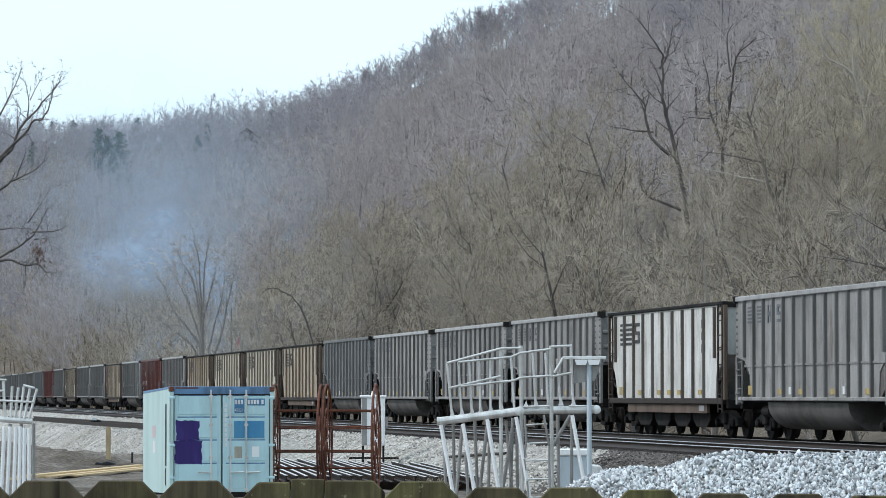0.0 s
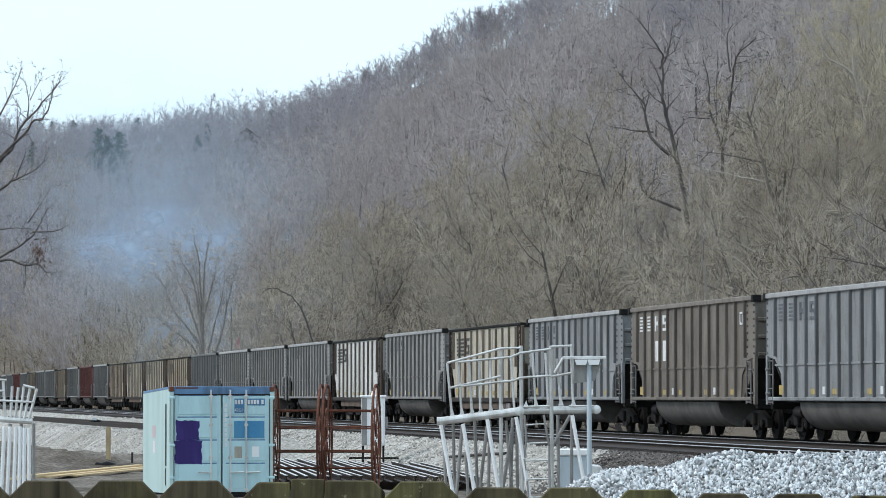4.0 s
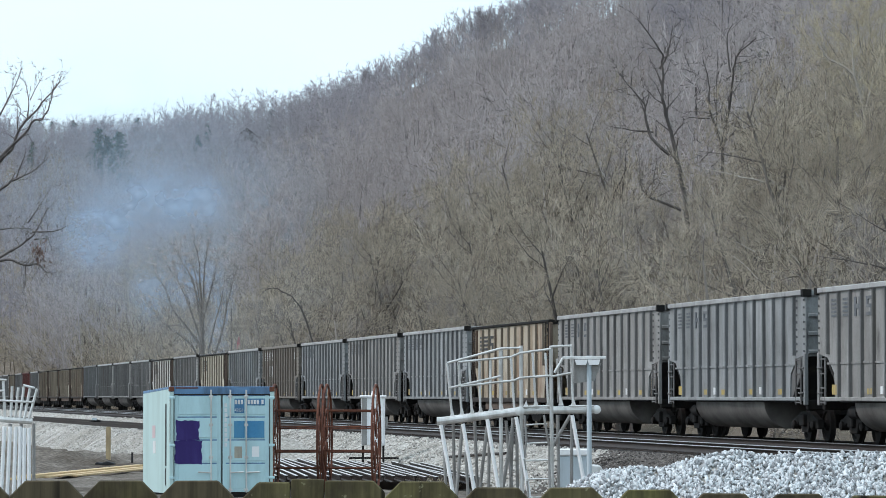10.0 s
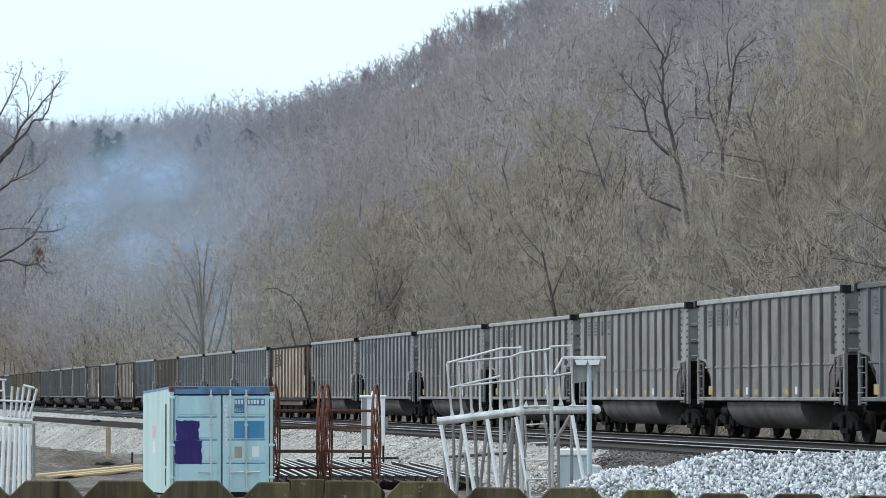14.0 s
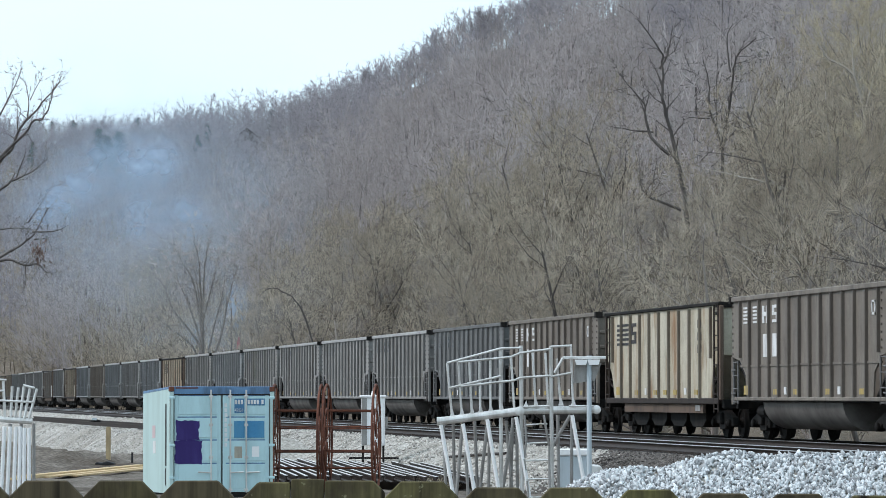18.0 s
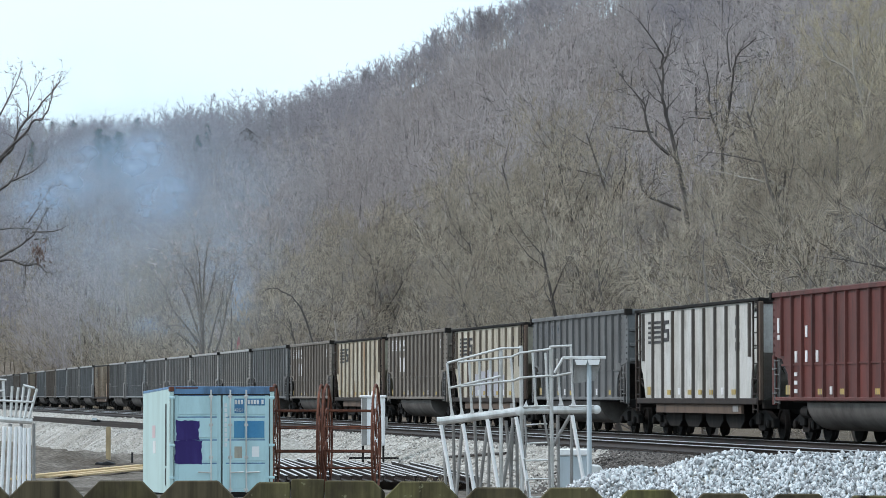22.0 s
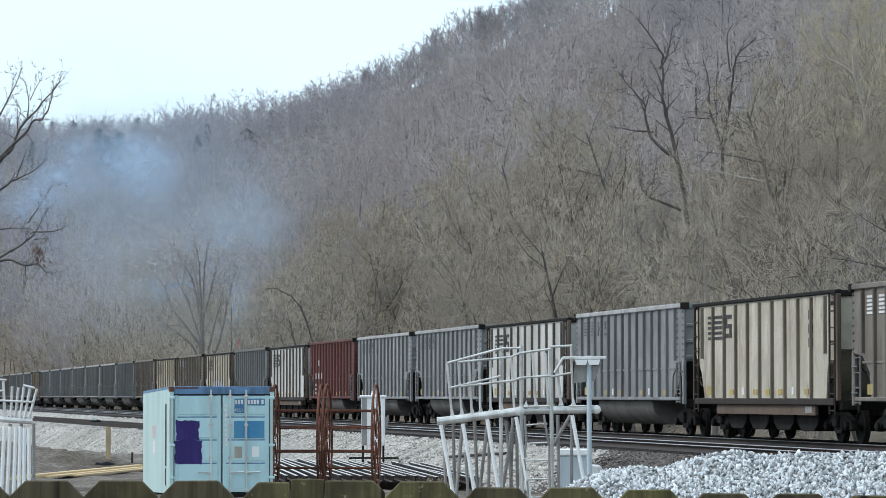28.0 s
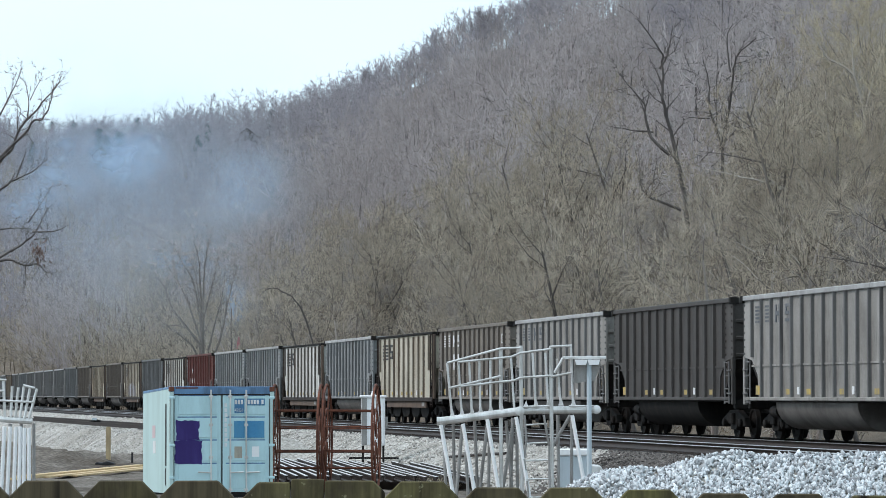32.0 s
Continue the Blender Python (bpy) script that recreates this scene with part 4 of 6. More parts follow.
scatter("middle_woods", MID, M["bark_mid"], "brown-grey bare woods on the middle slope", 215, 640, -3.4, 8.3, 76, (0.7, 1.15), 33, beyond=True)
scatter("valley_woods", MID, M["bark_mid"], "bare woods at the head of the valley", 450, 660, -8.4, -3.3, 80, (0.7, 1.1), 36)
scatter("valley_scrub", SCRUB, M["bark_tan"], "pale tan scrub on the valley floor beyond the railway", 310, 480, -8.6, -2.6, 24, (0.7, 1.3), 34, lower=True)
scatter("hillfoot_scrub", SCRUB, M["bark_tan"], "pale tan scrub at the foot of the far hill", 430, 700, -8.6, -4.4, 34, (0.9, 1.6), 37, lower=True)

NEAR = [tree_kind(300 + i, ("bark_brown", "bark_brown", "bark_grey", "bark_dark")[i % 4], "bark_tan" if i % 4 else "bark_grey", tall=10 + i % 4, spread=0.8, limbs=2, depth=3, twigs=2,
                  trunk_r=0.2, bare=0.05, up=0.2 + 0.06 * (i % 3), twig_len=0.95, twig_w=0.017, lean=(0.3, -0.3, 0.05, -0.45)[i % 4], jitter=0.3) for i in range(10)]


def near_woods():
    rng = np.random.default_rng(77)
    made = 0
    while made < 250:
        r, b = math.sqrt(rng.uniform(118 ** 2, 450 ** 2)), radians(rng.uniform(-3.3, 8.3))
        if r > np.interp(b, BRUSH_BEARING, BRUSH_EDGE) or (r > 300 and rng.uniform() < 0.35):
            continue
        x, y = r * math.sin(b), r * math.cos(b)
        d = float(lateral(np.array(x), np.array(y)))
        if d < 7.5:
            continue
        k = rng.uniform(0.55, 0.85) if d < 25 else rng.uniform(0.7, 1.05)
        if 3.3 < math.degrees(b) < 5.3 and r > 150:
            k *= 0.62
        plant(*NEAR[rng.integers(len(NEAR))], "bare brushy tree with fine pale twigs beside the railway",
              pose(x, y, float(height(x, y)) - 0.1, 0, 0, rng.uniform(-40, 40)) @ Matrix.Diagonal((k, k, k, 1)))
        made += 1


near_woods()


def crest_trees():
    """Tall thin trees along the nearer crest, with the sky showing between them."""
    rng = np.random.default_rng(83)
    kinds = [tree_kind(380 + i, "bark_grey", "bark_hazed", tall=13, spread=0.6, limbs=2, depth=2, twigs=4, trunk_r=0.24, bare=0.35, up=0.4, twig_len=1.5, twig_w=0.045, jitter=0.4) for i in range(4)]
    for i in range(90):
        b = radians(rng.uniform(-1.3, 2.3))
        r = float(np.interp(b, BEARING, CREST)) + rng.uniform(-45, 5)
        x, y, k = r * math.sin(b), r * math.cos(b), rng.uniform(0.65, 1.1)
        plant(*kinds[i % 4], "tall thin bare tree on the crest of the hill", pose(x, y, float(height(x, y)) - 0.3, 0, 0, rng.uniform(0, 360)) @ Matrix.Diagonal((k, k, k, 1)), "trees along the crest")


crest_trees()


def limbed_tree(name_label, m, limbs, bark_name, twig_name, seed, twigs=10, twig_len=0.8, twig_w=0.012, side=3):
    """A tree with its main limbs given as (x0, z0, x1, z1, bow, radius); side branches and twigs grow from them."""
    rng = np.random.default_rng(seed)
    segs, fine = [], []

    def run(p, e, bow, r, level):
        n = 7 if level == 0 else 4
        d = e - p
        length = np.linalg.norm(d)
        perp = np.array([-d[2], rng.normal() * length * 0.4, d[0]]) / max(length, 1e-6)
        q = p
        for i in range(n):
            u = (i + 1) / n
            w = p + d * u + perp * bow * length * math.sin(math.pi * u) + rng.normal(0, 0.018 * length, 3) * (u < 1)
            segs.append((q, w, r * (1 - 0.86 * i / n), r * (1 - 0.86 * u), min(level, 1)))
            if level < 2 and i > 0:
                for _ in range(side if level == 0 else 1):
                    nd = d / length * 0.75 + rng.normal(0, 0.5, 3) + np.array([0, 0, 0.25])
                    nd /= np.linalg.norm(nd)
                    run(w, w + nd * length * rng.uniform(0.18, 0.42) * (1.2 - 0.6 * u), rng.normal() * 0.12, r * (1 - 0.72 * u) * 0.5, level + 1)
            if level > 0:
                for _ in range(twigs // 4):
                    nd = d / length * 0.8 + rng.normal(0, 0.5, 3) + np.array([0, 0, 0.2])
                    nd /= np.linalg.norm(nd)
                    fine.append((w, w + nd * twig_len * rng.uniform(0.4, 1.3), twig_w * rng.uniform(0.6, 1.2)))
            q = w

    for x0, z0, x1, z1, bow, r in limbs:
        run(np.array([x0, 0, z0]), np.array([x1, rng.normal() * 0.6, z1]), bow, r, 0)
    stem = array_mesh("trunk", *wood_arrays(segs[:1]), M[bark_name])
    return plant(stem, array_mesh("branchwork", *wood_arrays(segs[1:]), M[bark_name]), array_mesh("crown", *twig_arrays(fine, seed), M[twig_name]), name_label, m, "")


def crooked_tree(label, m, limbs, bark_name, twig_name, seed, twigs=3, twig_len=0.6, twig_w=0.012, spray=0.5):
    """A tree whose limbs bend through joints (radius, [(x, z), ...]); side shoots and twigs grow from them."""
    rng = np.random.default_rng(seed)
    segs, fine, boles = [], [], []
    for radius, joints in limbs:
        pts = [np.array([x, 0.0, z]) for x, z in joints]
        reach = rng.normal() * 0.25
        line = []
        for i in range(len(pts) - 1):
            a, b = pts[max(i - 1, 0)], pts[min(i + 2, len(pts) - 1)]
            for u in (0.0, 0.25, 0.5, 0.75):
                t1, t2 = (pts[i + 1] - a) / 2, (b - pts[i]) / 2
                h = (1 + 2 * u) * (1 - u) ** 2 * pts[i] + u * (1 - u) ** 2 * t1 + u * u * (3 - 2 * u) * pts[i + 1] - u * u * (1 - u) * t2
                line.append(h)
        line.append(pts[-1])
        n = len(line) - 1
        for i, p in enumerate(line):
            p[1] = reach * i / n * np.linalg.norm(pts[-1] - pts[0])
            p += rng.normal(0, 0.2 * radius, 3)
        for i in range(n):
            u, v = i / n, (i + 1) / n
            bole = (line[i], line[i + 1], radius * (1 - 0.8 * u), radius * (1 - 0.8 * v), 1)
            (boles if joints is limbs[0][1] else segs).append(bole)
            d = line[i + 1] - line[i]
            d = d / (np.linalg.norm(d) + 1e-9)
            for _ in range(int(i > n * 0.3) * int(spray + rng.uniform())):
                nd = d * 0.7 + rng.normal(0, 0.55, 3) + np.array([0, 0, 0.2])
                nd /= np.linalg.norm(nd)
                q, r = line[i], radius * (1 - 0.8 * u) * 0.45
                for k in range(3):
                    nd = nd + rng.normal(0, 0.22, 3)
                    nd /= np.linalg.norm(nd)
                    e = q + nd * twig_len * rng.uniform(0.5, 1.0)
                    segs.append((q, e, r * (1 - 0.3 * k), r * (0.7 - 0.3 * k), 1))
                    for _ in range(twigs):
                        td = nd + rng.normal(0, 0.5, 3)
                        fine.append((e, e + td / np.linalg.norm(td) * twig_len * rng.uniform(0.4, 1.0), twig_w))
                    q = e
    return plant(array_mesh("trunk", *wood_arrays(boles), M[bark_name]), array_mesh("branchwork", *wood_arrays(segs), M[bark_name]), array_mesh("crown", *twig_arrays(fine, seed), M[twig_name]), label, m, "")


def landmark_trees():
    def on(x, y):
        return pose(x, y, float(height(x, y)) - 0.15)
    # two dark crooked trees that stand out on the slope
    crooked_tree("tall dark crooked bare tree standing out on the slope", on(15.07, 215), [
        (0.17, [(0.25, 0.0), (0, 4.55), (-0.44, 7.86), (-0.92, 9.95), (-1.37, 11.65), (-1.68, 13.19), (-1.67, 14.9), (-1.85, 15.67), (-3.27, 17.59)]),
        (0.11, [(-1.1, 9.39), (-2.24, 10.5), (-2.59, 11.86), (-2.65, 12.63), (-3.49, 13.68), (-4.15, 14.51)]), (0.06, [(-2.14, 10.82), (-3.6, 10.95), (-5.09, 11.27)]),
        (0.1, [(-0.45, 6.05), (-2.25, 6.74), (-2.91, 7.47), (-3.01, 8.62)]), (0.07, [(-1.74, 14.72), (-1.29, 15.49), (-0.9, 17.38)]), (0.04, [(-3.49, 13.68), (-3.42, 14.65)])], "bark_dark", "bark_dark", 61, 4, 0.75, 0.014, 0.9)
    crooked_tree("dark many-stemmed bare tree on the slope", on(17.34, 218), [
        (0.14, [(0, 0), (0.05, 5.0), (0, 8.58), (0.11, 9.93), (0.4, 11.48), (0.59, 13.6), (0.8, 14.38), (1.86, 15.34)]), (0.1, [(0.0, 8.8), (-0.27, 9.93), (-0.76, 11.3), (-0.86, 12.93), (-1.25, 14.38)]),
        (0.06, [(-0.3, 10.0), (-0.2, 10.92), (-0.08, 15.16)]), (0.08, [(0.05, 8.7), (0.29, 9.36), (1.07, 9.93), (2.23, 10.31)]), (0.05, [(-0.66, 10.7), (-2.21, 10.81)]), (0.06, [(0.59, 13.6), (0.42, 15.73), (0.81, 16.72)])],
                 "bark_dark", "bark_dark", 62, 4, 0.75, 0.014, 0.9)
    limbed_tree("slender dark bare tree on the slope", on(10.4, 310), [(0, 0, 0, 10, 0.02, 0.16), (0, 9, -0.6, 15.5, 0.05, 0.09), (0, 8, 1.0, 13.6, -0.05, 0.08), (0, 9, -1.8, 12.5, 0.1, 0.06)],
                "bark_dark", "bark_grey", 63, 8, 0.9, 0.016, 2)
    crooked_tree("bare tree with one limb arching over to the ground", on(-11.19, 222), [(0.07, [(3.4, 0.0), (3.17, 4.55), (2.45, 7.42), (1.73, 8.67), (1.01, 9.14), (0.47, 9.39), (-0.06, 9.28), (-0.6, 8.85)])], "bark_dark", "bark_grey", 69, 2, 0.4, 0.01, 0.3)
    # two trees with pale limbs reaching out over the brush
    crooked_tree("pale-limbed bare tree reaching out over the brush", on(20.06, 188), [
        (0.13, [(0.05, 0.0), (0, 1.94), (-0.14, 4.37), (-0.38, 5.95), (-1.89, 6.47), (-3.53, 6.87), (-6.36, 7.45)]), (0.06, [(-0.38, 5.95), (-0.58, 7.42), (-1.34, 8.57)]),
        (0.045, [(-1.89, 6.47), (-2.86, 7.42)]), (0.06, [(-0.14, 4.37), (0.78, 5.59), (1.84, 5.83)])], "bark_pale", "bark_tan", 73, 4, 0.7, 0.014, 0.6)
    crooked_tree("tall pale-limbed tree among the yellow buds", on(25.83, 214), [
        (0.16, [(0.2, 0.0), (0.1, 4.5), (0, 8.37), (-0.65, 10.84), (-2.37, 12.16), (-2.75, 12.89)]), (0.07, [(-0.65, 10.84), (-0.74, 12.61)]), (0.08, [(0, 8.37), (0.53, 10.46), (1.06, 12.02)])], "bark_pale", "bark_yellow", 74, 4, 0.7, 0.014, 0.8)
    # a wide vase-shaped tree beyond the train
    crooked_tree("wide vase-shaped bare tree beyond the train", on(-20.6, 300), [
        (0.15, [(0.06, 0.0), (0.06, 2.37), (0, 7.21), (-0.06, 11.08), (-0.31, 14.47), (-0.66, 15.69)]), (0.12, [(0, 5.27), (-0.39, 6.97), (-1.6, 8.66), (-2.58, 9.87), (-3.31, 11.81), (-4.28, 13.02)]),
        (0.12, [(-0.05, 6.24), (-0.39, 7.69), (-1.61, 11.08), (-2.68, 13.26), (-2.93, 14.96)]), (0.12, [(-0.05, 7.21), (-0.2, 9.15), (-0.89, 12.54), (-1.76, 13.89), (-2.11, 14.96)]),
        (0.12, [(0.1, 5.27), (0.14, 7.69), (0.18, 12.05), (0.46, 14.23), (0.65, 15.44)]), (0.12, [(0.2, 4.31), (1.45, 7.21), (2.02, 10.11), (2.6, 12.54), (2.98, 13.75)]), (0.1, [(0.1, 4.79), (0.82, 7.69), (1.63, 11.08), (1.92, 13.51)]),
        (0.1, [(-0.04, 4.79), (-0.87, 6.73), (-2.33, 7.94), (-3.78, 9.15), (-4.66, 11.08)]), (0.08, [(-0.01, 9.15), (-0.5, 12.05), (-0.99, 14.23)]), (0.08, [(0.14, 9.15), (0.86, 12.05), (1.43, 14.47)])],
                 "bark_brown", "bark_grey", 64, 8, 1.2, 0.016, 1.1)
    for k, (x, y) in enumerate(((-40.0, 455), (-38.2, 460), (-41.5, 470))):
        limbed_tree("pale-trunked bare birch in the smoke", on(x, y), [(0, 0, 0.2, 9, 0.02, 0.2), (0.2, 8, -0.8, 15, 0.05, 0.1), (0.2, 7, 1.2, 14, -0.05, 0.09)], "bark_pale", "bark_tan", 66 + k, 8, 1.0, 0.02, 2)
    # the old tree at the edge of the yard, its limbs reaching over
    crooked_tree("old spreading bare tree at the edge of the yard", pose(-14.0, 92, 0), [
        (0.24, [(1.3, -0.05), (1.45, 1.87), (1.53, 4.46), (1.68, 6.54), (1.75, 8.33), (1.83, 9.82), (2.03, 11.01)]), (0.05, [(1.75, 7.88), (2.34, 8.55), (2.66, 8.9), (2.81, 9.34), (3.05, 9.64), (3.37, 10.0), (3.77, 10.48), (3.93, 10.79)]),
        (0.02, [(2.81, 9.34), (2.79, 9.6), (2.87, 9.93), (2.63, 10.07)]), (0.024, [(3.05, 9.64), (3.1, 10.12), (3.0, 10.69)]), (0.016, [(3.12, 10.15), (3.27, 10.49), (3.46, 10.82)]),
        (0.045, [(1.67, 7.96), (2.34, 8.63), (2.93, 9.18), (3.27, 9.6), (3.49, 9.63), (3.73, 10.15), (3.77, 10.42)]), (0.03, [(1.74, 8.63), (2.33, 9.75), (2.58, 10.27), (2.8, 10.72), (2.88, 11.01)]),
        (0.04, [(1.75, 7.36), (2.34, 7.78), (2.76, 8.06), (3.23, 8.26), (3.65, 8.63)]), (0.02, [(2.76, 8.06), (2.96, 8.55), (3.08, 8.85)]), (0.045, [(1.76, 5.65), (2.47, 6.1), (2.8, 6.32), (3.17, 6.62), (3.36, 6.99), (3.53, 7.36)]),
        (0.02, [(3.09, 6.92), (3.39, 7.36), (3.73, 7.88)]), (0.03, [(3.21, 6.69), (3.76, 6.68), (4.21, 6.83)]), (0.018, [(3.24, 6.48), (3.69, 6.54)]), (0.042, [(1.83, 5.8), (2.35, 5.92), (2.62, 5.95), (3.02, 5.8), (3.36, 5.83), (3.59, 5.62), (3.81, 5.59)]),
        (0.018, [(3.02, 5.8), (3.04, 5.35), (2.95, 5.06)]), (0.022, [(1.9, 6.72), (2.42, 6.77), (3.02, 6.81), (3.21, 6.69)])], "bark_dark", "bark_brown", 65, 4, 0.2, 0.006, 0.9)
    rng = np.random.default_rng(71)
    tuft = [np.array([3.4, 0, 6.15]) + rng.normal(0, 1, 3) * (0.14, 0.1, 0.22) for _ in range(90)]
    v, f = twig_arrays([(p, p + np.array([rng.normal() * 0.06, rng.normal() * 0.06, -rng.uniform(0.05, 0.14)]), 0.022) for p in tuft], 71)
    tagged(new("leaf_tuft", array_mesh("leaf_tuft", v + np.array([-14.0, 92, 0]), f, M["dead_leaf"])), "tuft of dead russet leaves caught in the old tree", "leaves", kind="stuff")


landmark_trees()


def yellow_trees():
    """A few taller trees whose twigs are already yellow with buds."""
    kinds = [tree_kind(350 + i, "bark_grey", "bark_yellow", tall=17, spread=0.8, limbs=2, depth=3, twigs=3, trunk_r=0.2, bare=0.2, up=0.3, twig_len=1.0, twig_w=0.018) for i in range(2)]
    for i, (x, y, k) in enumerate(((27.6, 208, 0.8), (30.4, 215, 0.95), (28.6, 232, 0.9), (28.8, 198, 0.7), (33.0, 224, 0.95), (23.9, 196, 0.55), (21.4, 203, 0.5), (25.2, 186, 0.55), (33.5, 262, 1.0), (36.8, 275, 1.0), (30.8, 272, 0.85))):
        plant(*kinds[i % 2], "tall tree with yellow budding twigs on the slope", pose(x, y, float(height(x, y)) - 0.1, 0, 0, 70 * i) @ Matrix.Diagonal((k, k, k, 1)), "budding trees")


yellow_trees()


def conifer_kind(seed, tall):
    """Tiers of drooping boughs set with flat needle sprays round a straight trunk."""
    rng = np.random.default_rng(seed)
    segs = [(np.zeros(3), np.array([0, 0, tall * 0.5]), 0.2, 0.12, 0), (np.array([0, 0, tall * 0.5]), np.array([0, 0, tall]), 0.12, 0.02, 0)]
    fine = []
    for z in np.arange(0.15 * tall, tall * 0.98, 0.5):
        reach = (1 - z / tall) ** 0.7 * tall * 0.33 + 0.3
        for _ in range(6):
            a = rng.uniform(0, 2 * math.pi)
            d = np.array([math.cos(a), math.sin(a), rng.uniform(-0.25, 0.15)])
            p = np.array([0, 0, z + rng.uniform(-0.3, 0.3)])
            e = p + d * reach * rng.uniform(0.4, 1.15)
            fine.append((p, e, 0.06))
            for u in np.linspace(0.25, 1, 6):
                q = p + (e - p) * u
                fine.append((q, q + d * 0.35 + rng.normal(0, 0.5, 3), 0.22))
    v, f = wood_arrays(segs)
    v2, f2 = twig_arrays(fine, seed)
    return array_mesh("trunk", v, f, M["bark_dark"]), array_mesh("crown", v2, f2, M["needles"])


def conifers():
    kinds = [conifer_kind(90 + i, 14 + 2 * i) for i in range(3)]
    for i, (b, r) in enumerate(((-6.38, 1730), (-5.56, 1650), (-5.0, 1600), (-5.48, 1290), (-5.62, 1310), (-5.3, 1240), (-4.01, 1243), (-3.86, 1262), (-6.04, 1660), (-2.8, 1290), (-6.7, 1480), (5.23, 478), (4.77, 405), (4.85, 412))):
        x, y = r * math.sin(radians(b)), r * math.cos(radians(b))
        trunk, crown = kinds[i % 3]
        k = 0.42 if r < 500 else 0.75 if r > 1320 or b > -4.2 else 1.2
        plant(trunk, None, crown, "dark green pine among the bare woods", pose(x, y, float(height(x, y)) - 0.3, 0, 0, 40 * i) @ Matrix.Diagonal((k, k, k, 1)), "pines on the hill")


conifers()

smoke_rows = []

# ---- the yard ----
def build_fence():
    fence = thing("fence", "weathered mossy wooden fence of dog-eared pickets", "fence", pose(0, 6.6, 0))
    def picket(w, h, left=0.03, right=0.03):
        return Geo().slab([(-w / 2, -h), (w / 2, -h), (w / 2, -right), (w / 2 - right, 0), (-w / 2 + left, 0), (-w / 2, -left)], "y", -0.009, 0.009).mesh("picket", M["picket"], bevel=0.002)
    me = picket(0.139, 1.83)
    rng = np.random.default_rng(5)
    tops = [2.211, 2.211, 2.211, 2.212, 2.213, 2.21, 2.198, 2.198, 2.194, 2.187, 2.186, 2.183, 2.18]
    for i in range(-9, 22):
        if i in (3, 4):
            continue
        x = -0.745 + 0.1415 * i
        z = tops[i] if 0 <= i < len(tops) else 2.211 if i < 0 else 2.18 - 0.004 * (i - 12)
        dy = -0.02 if i == 5 else 0.0
        part("picket", me, None, fence, at=pose(x + rng.normal() * 0.002, dy + rng.normal() * 0.002, z, 0, rng.normal() * 0.3, 0))
    # three narrower boards that butt together with square tops
    for x, w, z, left, right in ((-0.332, 0.090, 2.208, 0.03, 0.002), (-0.2545, 0.0615, 2.214, 0.002, 0.002), (-0.1655, 0.1135, 2.211, 0.003, 0.022)):
        part("picket", picket(w, 1.83, left, right), None, fence, at=pose(x, -0.004, z, 0, 0.2, 0))
    for z in (0.65, 1.3, 1.9):
        part("rail", Geo().box(-2.1, 2.3, -0.055, -0.018, z, z + 0.085), M["picket"], fence, bevel=0.004)
    for x in (-1.6, 0.75):
        part("post", Geo().box(x - 0.045, x + 0.045, -0.15, -0.058, 0.3, 2.05), M["picket"], fence, bevel=0.004)


